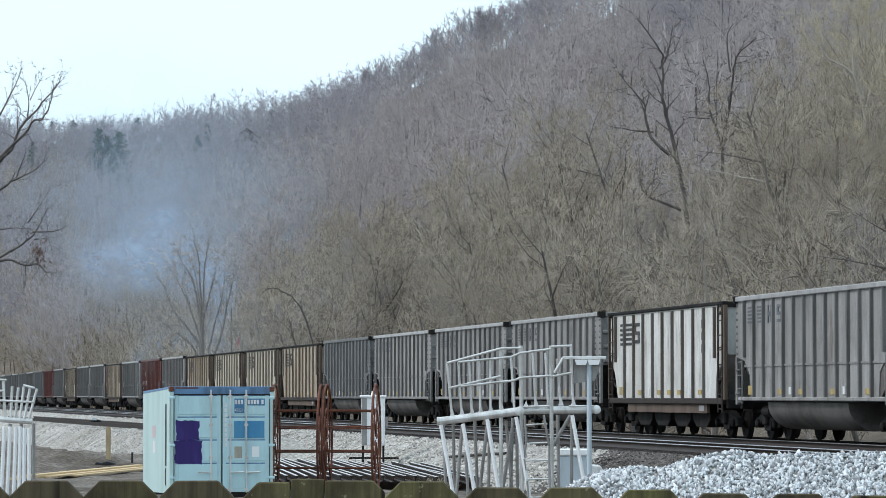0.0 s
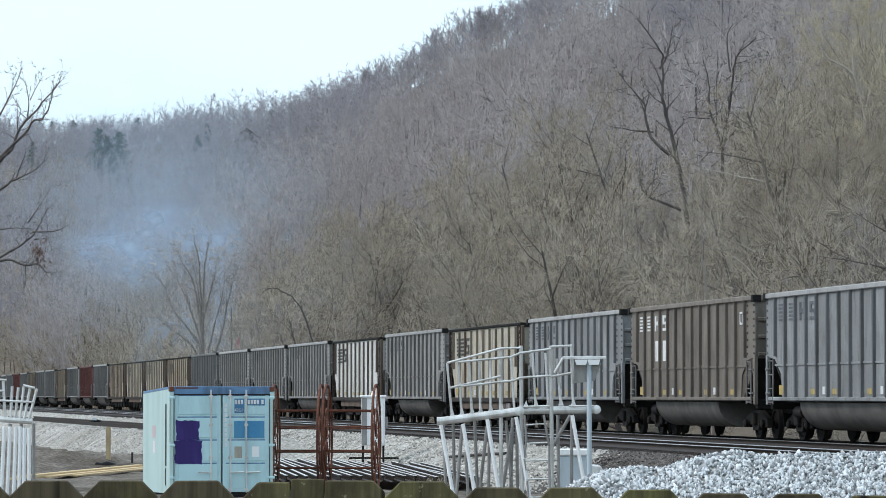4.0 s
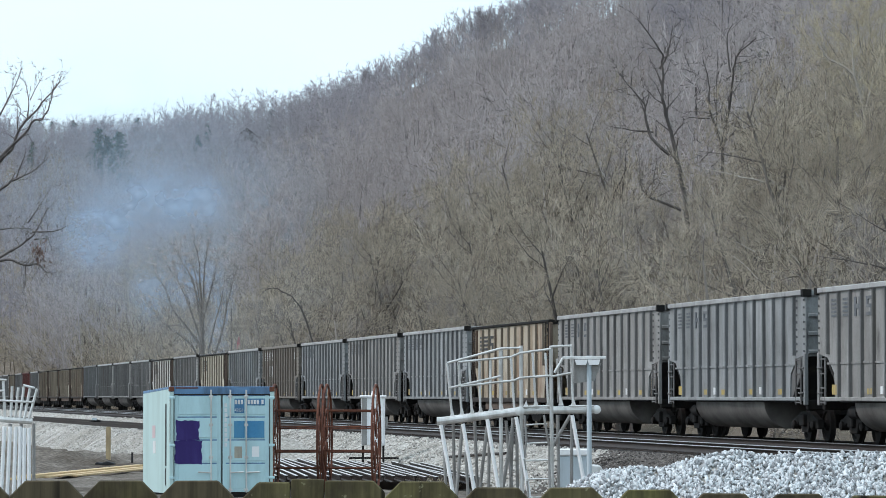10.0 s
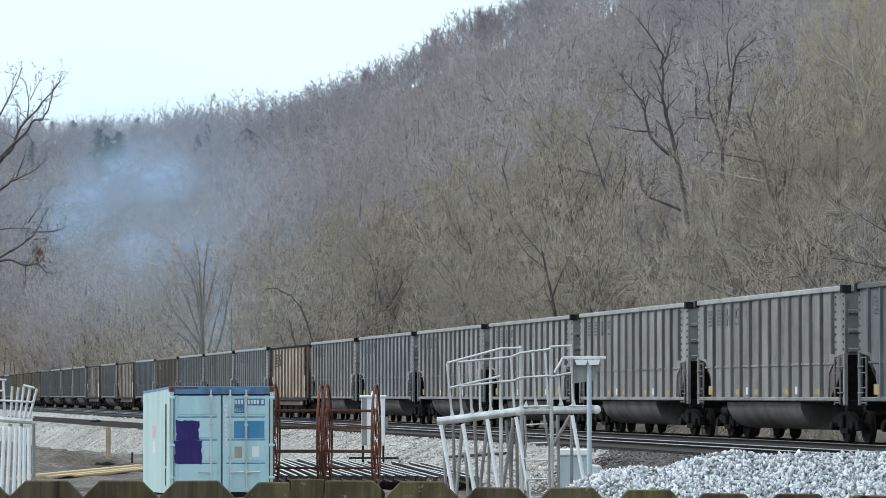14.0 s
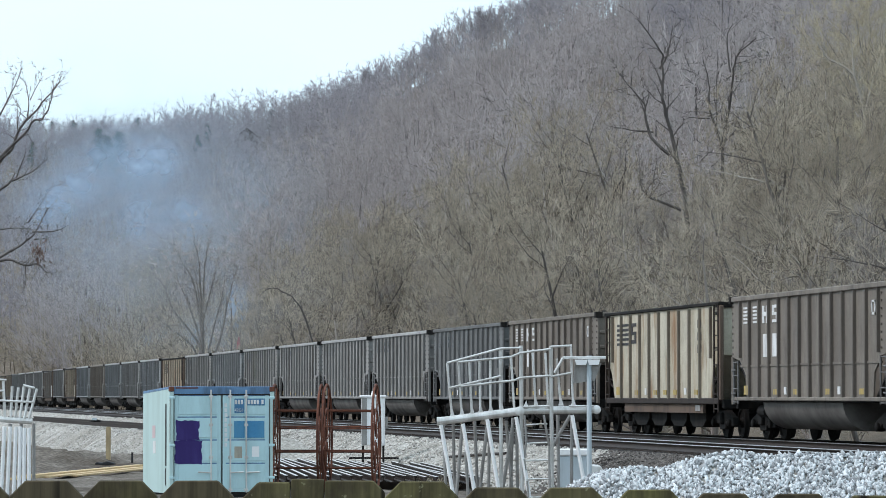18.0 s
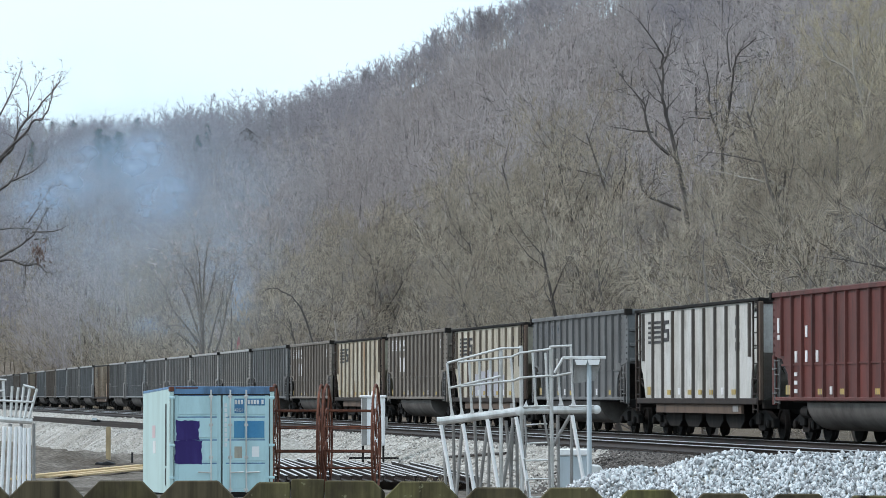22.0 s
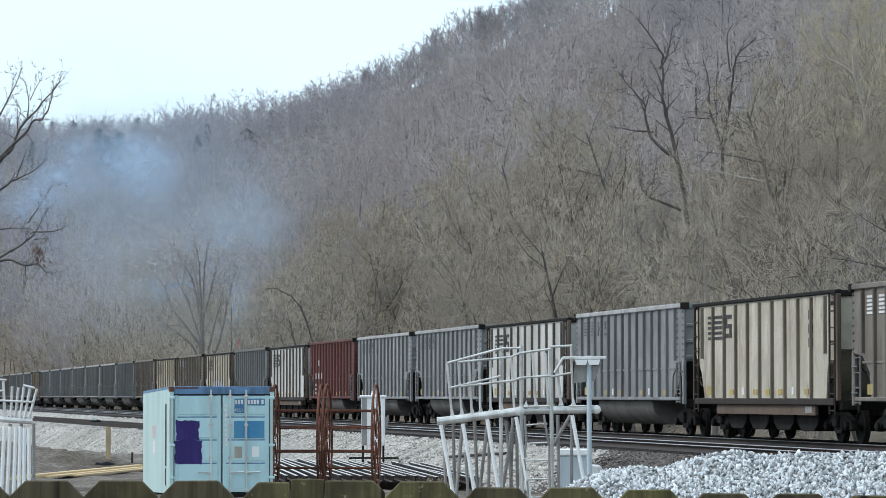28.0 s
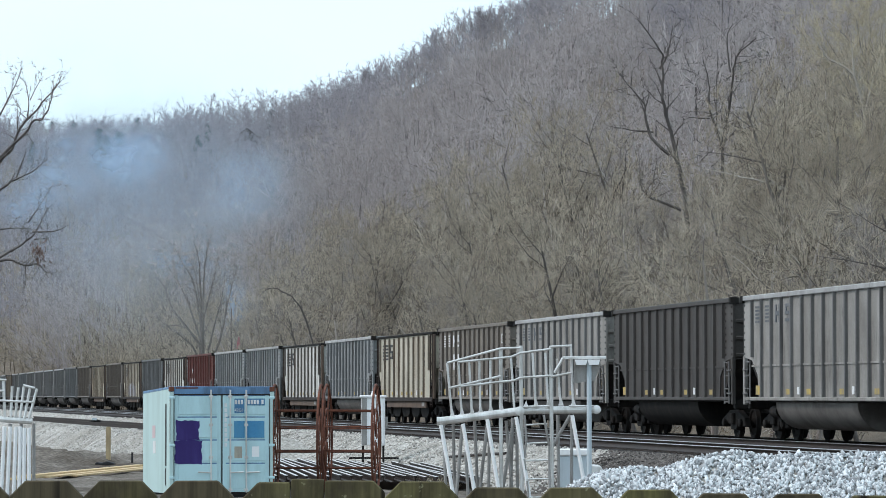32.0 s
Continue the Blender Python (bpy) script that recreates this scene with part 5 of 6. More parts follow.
def build_container():
    c = thing("shipping_container", "pale blue steel shipping container with purple and blue paint patches", "container", pose(-5.12, 81.2, 0.0, -1.0, 0, 10.6))
    w, h, L = 1.219, 2.59, 6.06
    part("side_wall", Geo().box(-w, -w + 0.04, 0.05, L, 0.12, h - 0.06), M["cont_side"], c, "pale mint painted steel side")
    part("side_wall", Geo().box(w - 0.04, w, 0.05, L, 0.12, h - 0.06), M["cont_side"], c)
    part("rear_wall", Geo().box(-w + 0.04, w - 0.04, L - 0.04, L, 0.12, h - 0.06), M["cont_side"], c)
    part("roof", Geo().box(-w, w, 0.0, L, h - 0.06, h), M["cont_top"], c, "faded blue roof", bevel=0.01)
    part("door_header", Geo().box(-w + 0.1, w - 0.1, -0.03, 0.05, h - 0.17, h - 0.02), M["cont_top"], c, "blue header beam")
    for x in (-w + 0.05, w - 0.05):
        part("corner_post", Geo().box(x - 0.05, x + 0.05, -0.04, 0.06, 0.12, h - 0.12), M["cont_side"], c, bevel=0.008)
        part("rust_stain", Geo().box(x - 0.045 if x < 0 else x + 0.018, x - 0.033 if x < 0 else x + 0.046, -0.046, -0.041, 1.3 if x < 0 else 0.2, h - 0.3), M["rust"], c, "rust along the corner post")
        for z in (0.06, h - 0.06):
            part("corner_casting", Geo().box(x - 0.06, x + 0.06, -0.06, 0.11, z - 0.055, z + 0.055), M["rust"], c, "rusty corner casting", bevel=0.012)
    part("header_seam", Geo().box(-w + 0.1, w - 0.1, -0.036, 0.0, h - 0.205, h - 0.172), M["rubber"], c, "black gap under the header")
    part("roof_rust", Geo().box(-w + 0.14, -0.55, -0.036, -0.031, h - 0.05, h - 0.02), M["rust"], c, "rust flaking along the header")
    part("floor_sill", Geo().box(-w + 0.12, w - 0.12, -0.03, L - 0.1, 0.0, 0.14), M["steel_dark"], c)
    for side in (-1, 1):
        x0, x1 = (-w + 0.11, -0.016) if side < 0 else (0.016, w - 0.11)
        door = part("door", Geo().box(x0, x1, -0.02, 0.03, 0.15, h - 0.19), M["cont_blue"], c)
        for z0, z1 in ((0.22, 0.79), (0.87, 1.33), (1.41, 1.86), (1.94, 2.36)):
            part("door_panel", Geo().box(x0 + 0.1, x1 - 0.1, -0.034, -0.021, z0, z1), M["cont_blue"], door, bevel=0.004)
            part("door_groove", Geo().box(x0 + 0.08, x1 - 0.1, -0.024, -0.0205, z1 + 0.008, z1 + 0.035), M["cont_top"], door, "dark blue strip in the groove")
        part("door_edge", Geo().box(x0 - 0.012, x0 - 0.002, -0.024, 0.02, 0.15, h - 0.19), M["rubber"], door, "black rubber gasket")
        for u in ((0.78,) if side < 0 else (0.16, 0.5)):
            x = x0 + u * (x1 - x0) if side < 0 else x0 + u * (x1 - x0)
            part("locking_bar", Geo().tube([(x, -0.075, 0.13), (x, -0.075, h - 0.08)], 0.02, 8), M["galv"], door, "pale locking bar")
            for z in (0.2, 0.95, 1.7, 2.36):
                part("bar_guide", Geo().box(x - 0.045, x + 0.045, -0.085, -0.02, z - 0.03, z + 0.03), M["galv"], door, bevel=0.008)
            part("door_handle", Geo().tube([(x, -0.1, 0.6), (x + (-0.34 if u < 0.6 and side < 0 or u > 0.6 else 0.34) * 0.9, -0.11, 0.61)], 0.018, 6), M["galv"], door, "pale steel handle")
        for z in (0.45, 1.2, 2.3):
            x = side * (w - 0.06)
            part("hinge", Geo().box(x - 0.07, x + 0.07, -0.06, -0.03, z, z + 0.06), M["cont_blue"], door, bevel=0.01)
    # paint patches and plates, each a thin coat on the doors
    def coat(name, mat, x0, x1, z0, z1, label, y=-0.038):
        return part(name, Geo().box(x0, x1, y, y + 0.006, z0, z1), M[mat], c, label)
    rng = np.random.default_rng(9)
    for x0, x1, z0, z1 in ((-1.06, -0.53, 1.335, 1.8), (-1.1, -0.47, 0.8, 1.325)):
        rim = [(x0 + (x1 - x0) * u, z0) for u in np.linspace(0, 1, 8)] + [(x1, z0 + (z1 - z0) * u) for u in np.linspace(0.12, 1, 8)]
        rim += [(x1 - (x1 - x0) * u, z1) for u in np.linspace(0.12, 1, 8)] + [(x0, z1 - (z1 - z0) * u) for u in np.linspace(0.12, 0.88, 7)]
        rim = [(x + rng.normal() * 0.014, z + rng.normal() * 0.012) for x, z in rim]
        part("paint_patch", Geo().slab(rim, "y", -0.038, -0.032), M["purple"], c, "purple brushed paint patch with ragged edges")
    coat("paint_patch", "patch_blue", 0.28, 0.53, 1.40, 1.79, "bright blue paint patch")
    coat("paint_patch", "patch_blue", 0.56, 0.99, 1.40, 1.79, "bright blue paint patch")
    coat("notice", "white_paint", 0.7, 0.87, 0.96, 1.2, "white notice")
    coat("notice", "old_notice", 0.29, 0.47, 0.93, 1.2, "faded brown notice")
    coat("number_plate", "plate_blue", 0.29, 0.52, 1.97, 2.31, "blue panel with plain white bars")
    coat("number_plate", "plate_blue", 0.57, 1.0, 2.15, 2.31, "blue panel with plain white bars")
    g = Geo()
    for x0, z in ((0.3, 2.18), (0.37, 2.18), (0.44, 2.18), (0.6, 2.18), (0.67, 2.18), (0.74, 2.18), (0.81, 2.18), (0.92, 2.18)):
        g.box(x0, x0 + 0.05, -0.046, -0.039, z, z + 0.1)
    part("number_bars", g, M["white_mark"], c, "white number bars")
    g = Geo()
    for i in range(9):
        z = 2.2 - i * 0.115
        g.box(0.06, 0.13, -0.03, -0.021, z - 0.085, z)
    part("letter_bars", g, M["white_mark"], c, "vertical row of white letter bars")
    code = bpy.data.curves.new("type_code", "FONT")
    code.body, code.size, code.extrude = "42G1", 0.098, 0.003
    code.materials.append(M["white_mark"])
    part_text(code, c)
    for x in (-w + 0.105, w - 0.105):
        part("corner_seam", Geo().box(x - 0.008, x + 0.008, -0.046, -0.02, 0.16, h - 0.19), M["rubber"], c, "dark seam beside the corner post")
    g = Geo().box(-w - 0.008, -w, 0.6, 0.84, 0.75, 2.2)
    g.box(-w - 0.008, -w, 0.68, 0.86, 0.3, 0.7)
    part("side_slot", g, M["rubber"], c, "dark vertical slot")
    part("side_mark", Geo().box(-w - 0.008, -w, 3.1, 3.75, 1.42, 1.72), M["pink_smear"], c, "faded pink smear")
    part("side_mark", Geo().box(-w - 0.008, -w, 3.0, 3.6, 1.05, 1.35), M["white_mark"], c, "white smear")


def part_text(curve, parent):
    ob = new("type_code", curve)
    ob.parent = parent
    ob.matrix_basis = pose(0.29, -0.043, 2.01, 90, 0, 0)
    return tagged(ob, "white stencilled type code")


def build_reels():
    def reel(x, label, wide, turn):
        r = thing("cable_reel", label, "reel", pose(x, 84, 0, 0, 0, turn), "cable reels")
        R, rd, cz = 1.31, 0.74, 1.33
        for u in (0.0, wide):
            g = Geo().tube([(u, R * math.cos(a), cz + R * math.sin(a)) for a in (2 * math.pi * i / 40 for i in range(41))], 0.03, 6)
            part("flange_hoop", g, M["rust"], r)
            g = Geo().tube([(u, rd * math.cos(a), cz + rd * math.sin(a)) for a in (2 * math.pi * i / 28 for i in range(29))], 0.022, 6)
            part("drum_hoop", g, M["rust"], r)
            for k in range(6):
                a = math.pi * k / 3 + 0.2
                part("spoke", Geo().tube([(u, 0.1 * math.cos(a), cz + 0.1 * math.sin(a)), (u, R * math.cos(a), cz + R * math.sin(a))], 0.02, 5), M["rust"], r)
        for k in range(8):
            a = 2 * math.pi * k / 8 + 0.35
            part("drum_bar", Geo().tube([(0, rd * math.cos(a), cz + rd * math.sin(a)), (wide, rd * math.cos(a), cz + rd * math.sin(a))], 0.024, 6), M["rust"], r)
        return r
    reel(-4.03, "large rusty steel cable reel standing empty", 1.12, -2.5)
    reel(-2.78, "large rusty steel cable reel standing empty", 1.18, -3.5)


def build_white_cabinet():
    c = thing("equipment_cabinet", "tall white steel trackside equipment cabinet on legs", "cabinet", pose(-2.19, 110, 0.1))
    part("body", Geo().box(-0.37, 0.37, -0.3, 0.3, 0.72, 2.22), M["white_paint"], c, bevel=0.02)
    part("roof", Geo().box(-0.42, 0.42, -0.36, 0.36, 2.22, 2.29), M["white_paint"], c, bevel=0.02)
    part("finial", Geo().lathe([(2.29, 0.06), (2.33, 0.07), (2.37, 0.05), (2.41, 0.05), (2.43, 0.02)], "z", 10), M["white_paint"], c, smooth=True)
    part("door", Geo().box(-0.05, 0.33, -0.325, -0.302, 0.8, 2.15), M["white_paint"], c, bevel=0.005)
    # added grey strip on the front, in place of the darker left side
    part("side_panel", Geo().box(-0.36, -0.19, -0.318, -0.302, 0.74, 2.2), M["galv_old"], c, "grey front strip for the cabinet's shaded side", bevel=0.004)
    part("junction_box", Geo().box(0.37, 0.46, -0.1, 0.1, 1.3, 1.62), M["galv_old"], c, "small grey box on the side", bevel=0.01)
    part("foot_rail", Geo().box(-0.75, 0.8, -0.34, -0.28, 0.3, 0.36), M["steel_dark"], c)
    for x in (-0.32, 0.32):
        for y in (-0.25, 0.25):
            part("leg", Geo().box(x - 0.03, x + 0.03, y - 0.03, y + 0.03, 0.0, 0.72), M["steel_dark"], c)


def build_relay_box():
    c = thing("relay_box", "pale grey steel relay box with a white lid", "cabinet", pose(2.78, 75, 0))
    part("body", Geo().box(-0.31, 0.31, -0.3, 0.3, 0.25, 1.1), M["pale_grey"], c, bevel=0.02)
    part("lid", Geo().box(-0.34, 0.34, -0.34, 0.34, 1.1, 1.24), M["white_paint"], c, bevel=0.02)
    part("skirt", Geo().box(-0.29, 0.29, -0.28, 0.28, 0.0, 0.25), M["steel_dark"], c)
    d = thing("switch_machine", "low grey cast switch machine on the ground", "machine", pose(3.25, 77, 0))
    part("housing", Geo().slab([(-0.35, 0), (0.45, 0), (0.4, 0.5), (0.2, 0.85), (-0.3, 0.9)], "y", -0.3, 0.3), M["galv"], d, bevel=0.03)


# walkway of white steel: bars as (x0, z0, x1, z1) in metres, grouped by what they are
def bars_of(thing_ob, name, rows, r, mat, d0=0.0, label=""):
    for x0, z0, x1, z1 in rows:
        part(name, Geo().tube([(x0, d0, z0), (x1, d0 + 0.02, z1)], r, 14 if r > 0.05 else 8), M[mat], thing_ob, label, smooth=r < 0.05)


def build_walkway():
    w = thing("steel_walkway", "galvanised steel walkway with pipe handrails on a lattice frame", "walkway", pose(1.327, 60, 0))
    bars_of(w, "handrail_post", [(-1.259, 2.932, -1.172, 2.012), (-1.065, 2.951, -1.007, 2.041), (-0.881, 2.961, -0.833, 2.06), (-0.707, 2.99, -0.688, 2.079), (-0.513, 3.009, -0.513, 2.099), (-0.165, 3.038, -0.107, 2.167), (0.862, 3.232, 0.901, 2.205), (0.203, 3.135, 0.261, 2.205), (0.426, 3.106, 0.474, 2.205), (0.62, 3.009, 0.688, 2.225)], 0.021, "galv", 0)
    bars_of(w, "upright", [(0.01, 3.232, 0.029, 0.152), (0.523, 3.232, 0.542, 0.152), (-0.339, 3.183, -0.329, 0.152)], 0.034, "galv", 0.02)
    bars_of(w, "handrail", [(-1.259, 2.932, -0.339, 3.183), (-0.339, 3.183, 0.0, 3.193), (-1.065, 2.951, -0.339, 3.019), (-0.339, 3.019, -0.165, 3.038), (-0.165, 3.038, 0.0, 3.106), (0.0, 3.106, 0.523, 3.174), (0.523, 3.212, 0.881, 3.232), (-1.22, 2.506, -0.339, 2.709), (-1.026, 2.535, -0.339, 2.612), (-0.339, 2.612, -0.126, 2.631), (-0.126, 2.631, 0.0, 2.68), (0.0, 2.68, 0.523, 2.719), (0.523, 2.699, 0.881, 2.767)], 0.02, "galv", -0.02)
    # sunlit glare painted on: front bars white, the bars behind a darker grey
    bars_of(w, "lattice_bar", [(-1.365, 1.876, -1.056, 0.152), (-0.988, 1.896, -0.688, 0.152), (-0.571, 1.973, -0.281, 0.152), (-0.077, 2.012, 0.232, 0.152), (0.881, 2.041, 1.21, 0.152)], 0.033, "white_paint", -0.09, "lattice bar painted white for its sunlit glare")
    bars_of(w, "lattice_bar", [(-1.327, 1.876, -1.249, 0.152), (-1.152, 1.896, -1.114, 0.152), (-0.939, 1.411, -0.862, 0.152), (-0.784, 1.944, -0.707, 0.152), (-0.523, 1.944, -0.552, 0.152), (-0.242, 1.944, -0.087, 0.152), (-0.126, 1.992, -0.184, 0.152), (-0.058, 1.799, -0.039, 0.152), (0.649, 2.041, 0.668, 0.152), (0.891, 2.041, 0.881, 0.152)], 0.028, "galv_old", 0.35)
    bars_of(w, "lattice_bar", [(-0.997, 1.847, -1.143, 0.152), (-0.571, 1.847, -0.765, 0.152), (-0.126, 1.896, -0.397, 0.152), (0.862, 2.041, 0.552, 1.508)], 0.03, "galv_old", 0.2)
    bars_of(w, "ladder_rung", [(0.087, 1.876, 0.455, 1.896), (0.087, 1.557, 0.474, 1.576), (0.087, 1.266, 0.474, 1.276), (0.087, 0.947, 0.474, 0.956), (0.087, 0.637, 0.494, 0.646), (0.087, 0.346, 0.494, 0.356)], 0.014, "galv", -0.1)
    bars_of(w, "ladder_rail", [(0.068, 2.041, 0.097, 1.605), (0.097, 1.605, 0.058, 1.295), (0.058, 1.295, 0.107, 0.927), (0.107, 0.927, 0.184, 0.152), (0.397, 2.041, 0.484, 1.508), (0.484, 1.508, 0.504, 0.152)], 0.02, "galv_old", -0.1)
    bars_of(w, "top_chord", [(-1.404, 1.934, -0.019, 2.109)], 0.072, "galv", 0)
    bars_of(w, "top_chord", [(0.0, 2.118, 1.307, 2.138)], 0.066, "galv", 0.06)
    bars_of(w, "deck_edge", [(0.048, 2.186, 0.494, 2.196), (0.823, 2.196, 1.249, 2.196)], 0.018, "galv", -0.04)
    bars_of(w, "bottom_chord", [(-1.404, 0.104, 0.0, 0.104), (0.0, 0.104, 1.298, 0.104)], 0.07, "galv_old", 0.1)
    for x, z in ((-1.172, 2.012), (-1.007, 2.041), (-0.833, 2.060), (-0.688, 2.079), (-0.513, 2.099), (-0.329, 2.118), (0.087, 2.167), (0.261, 2.186), (0.474, 2.196), (0.688, 2.205), (0.901, 2.205)):
        part("gusset", Geo().slab([(x - 0.045, z), (x + 0.05, z), (x + 0.012, z + 0.13)], "y", -0.012, 0.012), M["galv"], w)
    for x, y, z, r, turn in ((-1.404, 0.0, 1.934, 0.078, 90), (-0.01, -0.03, 2.11, 0.082, 0), (1.3, 0.06, 2.138, 0.076, 0)):
        cap = Geo().lathe([(-0.03, r * 0.9), (-0.026, r), (0.026, r), (0.032, r * 0.6)], "y" if turn == 0 else "x", 18)
        part("pipe_cap", cap, M["galv"], w, "round welded cap on the pipe", smooth=True, at=pose(x, y - (0.05 if turn == 0 else 0.0), z))
    for x in (-1.40, 0.0, 1.29):
        part("foot_plate", Geo().box(x - 0.15, x + 0.15, -0.15, 0.5, 0.0, 0.04), M["galv_old"], w, bevel=0.005)
    p = thing("lamp_post", "blue-grey steel post with a white crossbar and lamps", "post", pose(2.498, 59.9, 0))
    part("pole", Geo().tube([(0, 0, 0), (0, 0, 3.058)], 0.042, 12), M["pale_grey"], p, smooth=True)
    part("base", Geo().box(-0.15, 0.15, -0.15, 0.15, 0, 0.05), M["galv_old"], p, bevel=0.005)
    part("crossbar", Geo().box(-0.455, 0.291, -0.05, 0.05, 2.999, 3.048), M["galv"], p, bevel=0.008)
    part("brace", Geo().tube([(-0.445, 0, 3.019), (-0.591, 0, 2.767)], 0.025, 8), M["galv"], p)
    part("back_panel", Geo().slab([(-0.242, 2.912), (0.213, 2.932), (0.097, 2.631), (-0.271, 2.583)], "y", 0.06, 0.09), M["galv_old"], p, "plain grey sheet")
    for x in (-0.136, 0.077):
        part("lamp_cup", Geo().slab([(x - 0.11, 0), (x + 0.11, 0), (x + 0.08, -0.09), (x - 0.08, -0.09)], "y", -0.09, 0.05), M["white_paint"], p, "white lamp housing", at=pose(0, 0, 2.990))


def build_far_walkway():
    w = thing("steel_walkway", "galvanised steel walkway end with fanned handrail posts", "walkway", pose(-7.592, 60, 0))
    bars_of(w, "handrail_post", [(0.097, 1.944, 0.058, 2.651), (0.194, 1.963, 0.213, 2.535), (0.271, 1.973, 0.32, 2.515), (0.349, 1.973, 0.416, 2.535), (0.426, 1.973, 0.523, 2.525), (0.504, 1.973, 0.639, 2.496), (0.0, 1.944, -0.077, 2.651), (-0.116, 1.944, -0.252, 2.651), (-0.232, 1.944, -0.426, 2.651)], 0.024, "galv", 0)
    bars_of(w, "handrail", [(-0.581, 2.69, 0.116, 2.641), (0.407, 2.554, 0.6, 2.506), (-0.581, 2.322, 0.581, 2.263), (-0.581, 2.477, 0.077, 2.457)], 0.02, "galv", -0.02)
    # white stands for the glare on the front bars; rear ones stay grey
    bars_of(w, "lattice_bar", [(0.097, 1.847, 0.019, 0.152), (0.194, 1.847, 0.126, 0.152), (0.291, 1.847, 0.242, 0.152), (0.368, 1.847, 0.339, 0.152), (0.436, 1.828, 0.426, 0.152), (0.513, 1.828, 0.523, 0.152), (0.0, 1.847, -0.097, 0.152), (-0.136, 1.847, -0.232, 0.152), (-0.271, 1.847, -0.368, 0.152)], 0.034, "white_paint", -0.08, "lattice bar painted white for its sunlit glare")
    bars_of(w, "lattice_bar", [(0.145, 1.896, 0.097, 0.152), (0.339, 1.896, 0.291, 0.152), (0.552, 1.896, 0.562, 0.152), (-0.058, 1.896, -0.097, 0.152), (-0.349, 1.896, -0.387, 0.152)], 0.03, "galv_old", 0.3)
    bars_of(w, "top_chord", [(-0.581, 2.012, 0.562, 1.934)], 0.05, "galv", 0)
    bars_of(w, "bottom_chord", [(-0.581, 0.104, 0.581, 0.104)], 0.07, "galv_old", 0.1)
    part("foot_plate", Geo().box(-0.5, 0.55, -0.2, 0.5, 0.0, 0.05), M["galv_old"], w, bevel=0.005)


build_walkway()
build_far_walkway()



def build_pile():
    """A heap of crushed stone: a mound, with single stones over all of it."""
    rng = np.random.default_rng(12)
    X0, Y0 = 5.6, 50.0
    ux = [-5.2, -4.4, -3.9, -3.35, -2.9, -2.55, -2.1, -1.45, -0.6, 0.8, 3, 5, 7]
    uz = [0.0, 0.72, 1.05, 1.28, 1.36, 1.31, 1.49, 1.56, 1.53, 1.55, 1.5, 1.0, 0.0]
    def top(x, y):
        return np.interp(x, ux, uz) * np.clip(1 - np.abs(y) / 2.9, 0, 1) ** 0.9 + 0.03 * np.sin(x * 5.1) * np.sin(y * 4.3 + x)
    pile = thing("gravel_pile", "heap of loose pale crushed limestone", "gravel pile", pose(X0, Y0, 0))
    gx, gy = np.meshgrid(np.arange(-5.4, 7.2, 0.12), np.arange(-3.0, 3.01, 0.12))
    v = np.stack((gx, gy, top(gx, gy) - 0.03), -1).reshape(-1, 3)
    k = gx.shape[1]
    i = (np.arange(gx.shape[0] - 1)[:, None] * k + np.arange(k - 1)[None, :]).ravel()
    part("mound", array_mesh("mound", v, np.concatenate((np.stack((i, i + 1, i + k + 1), -1), np.stack((i, i + k + 1, i + k), -1))), M["ballast_light"]), None, pile)
    def rock(seed):
        r = np.random.default_rng(seed)
        bm = bmesh.new()
        bmesh.ops.create_icosphere(bm, subdivisions=1, radius=1)
        s = np.array([1.5, 0.95, 0.5]) * r.uniform(0.75, 1.25, 3)
        for w in bm.verts:
            w.co = Vector([w.co[a] * s[a] * r.uniform(0.6, 1.3) for a in range(3)])
        me = bpy.data.meshes.new("stone")
        bm.to_mesh(me)
        bm.free()
        me.materials.append(M["stone"])
        return me
    rocks = [rock(400 + j) for j in range(8)]
    shapes = [(np.array([w.co[:] for w in me.vertices]), np.array([p.vertices[:] for p in me.polygons])) for me in rocks]
    vs, fs, o = [], [], 0
    singles = 0
    for n in range(17000):
        x, y = rng.uniform(-5.0, 1.6), -2.9 + 3.5 * rng.uniform() ** 1.0
        z = float(top(np.array(x), np.array(y)))
        if z < 0.3:
            continue
        size = 0.024 + 0.022 * rng.uniform() ** 2
        m = pose(x, y, z, *rng.uniform(0, 360, 3)) @ Matrix.Diagonal((size, size, size, 1))
        j = rng.integers(8)
        if singles < 300 and z > 1.1 and y < -0.1 and x > -4 and rng.uniform() < 0.2:
            part("stone", rocks[j], None, pile, at=m)
            singles += 1
        else:
            a = np.array(m)
            v = shapes[j][0] @ a[:3, :3].T + a[:3, 3]
            vs.append(v)
            fs.append(shapes[j][1] + o)
            o += len(v)
    tagged(part("gravel", array_mesh("gravel", np.concatenate(vs), np.concatenate(fs), M["stone"]), None, pile), kind="stuff")


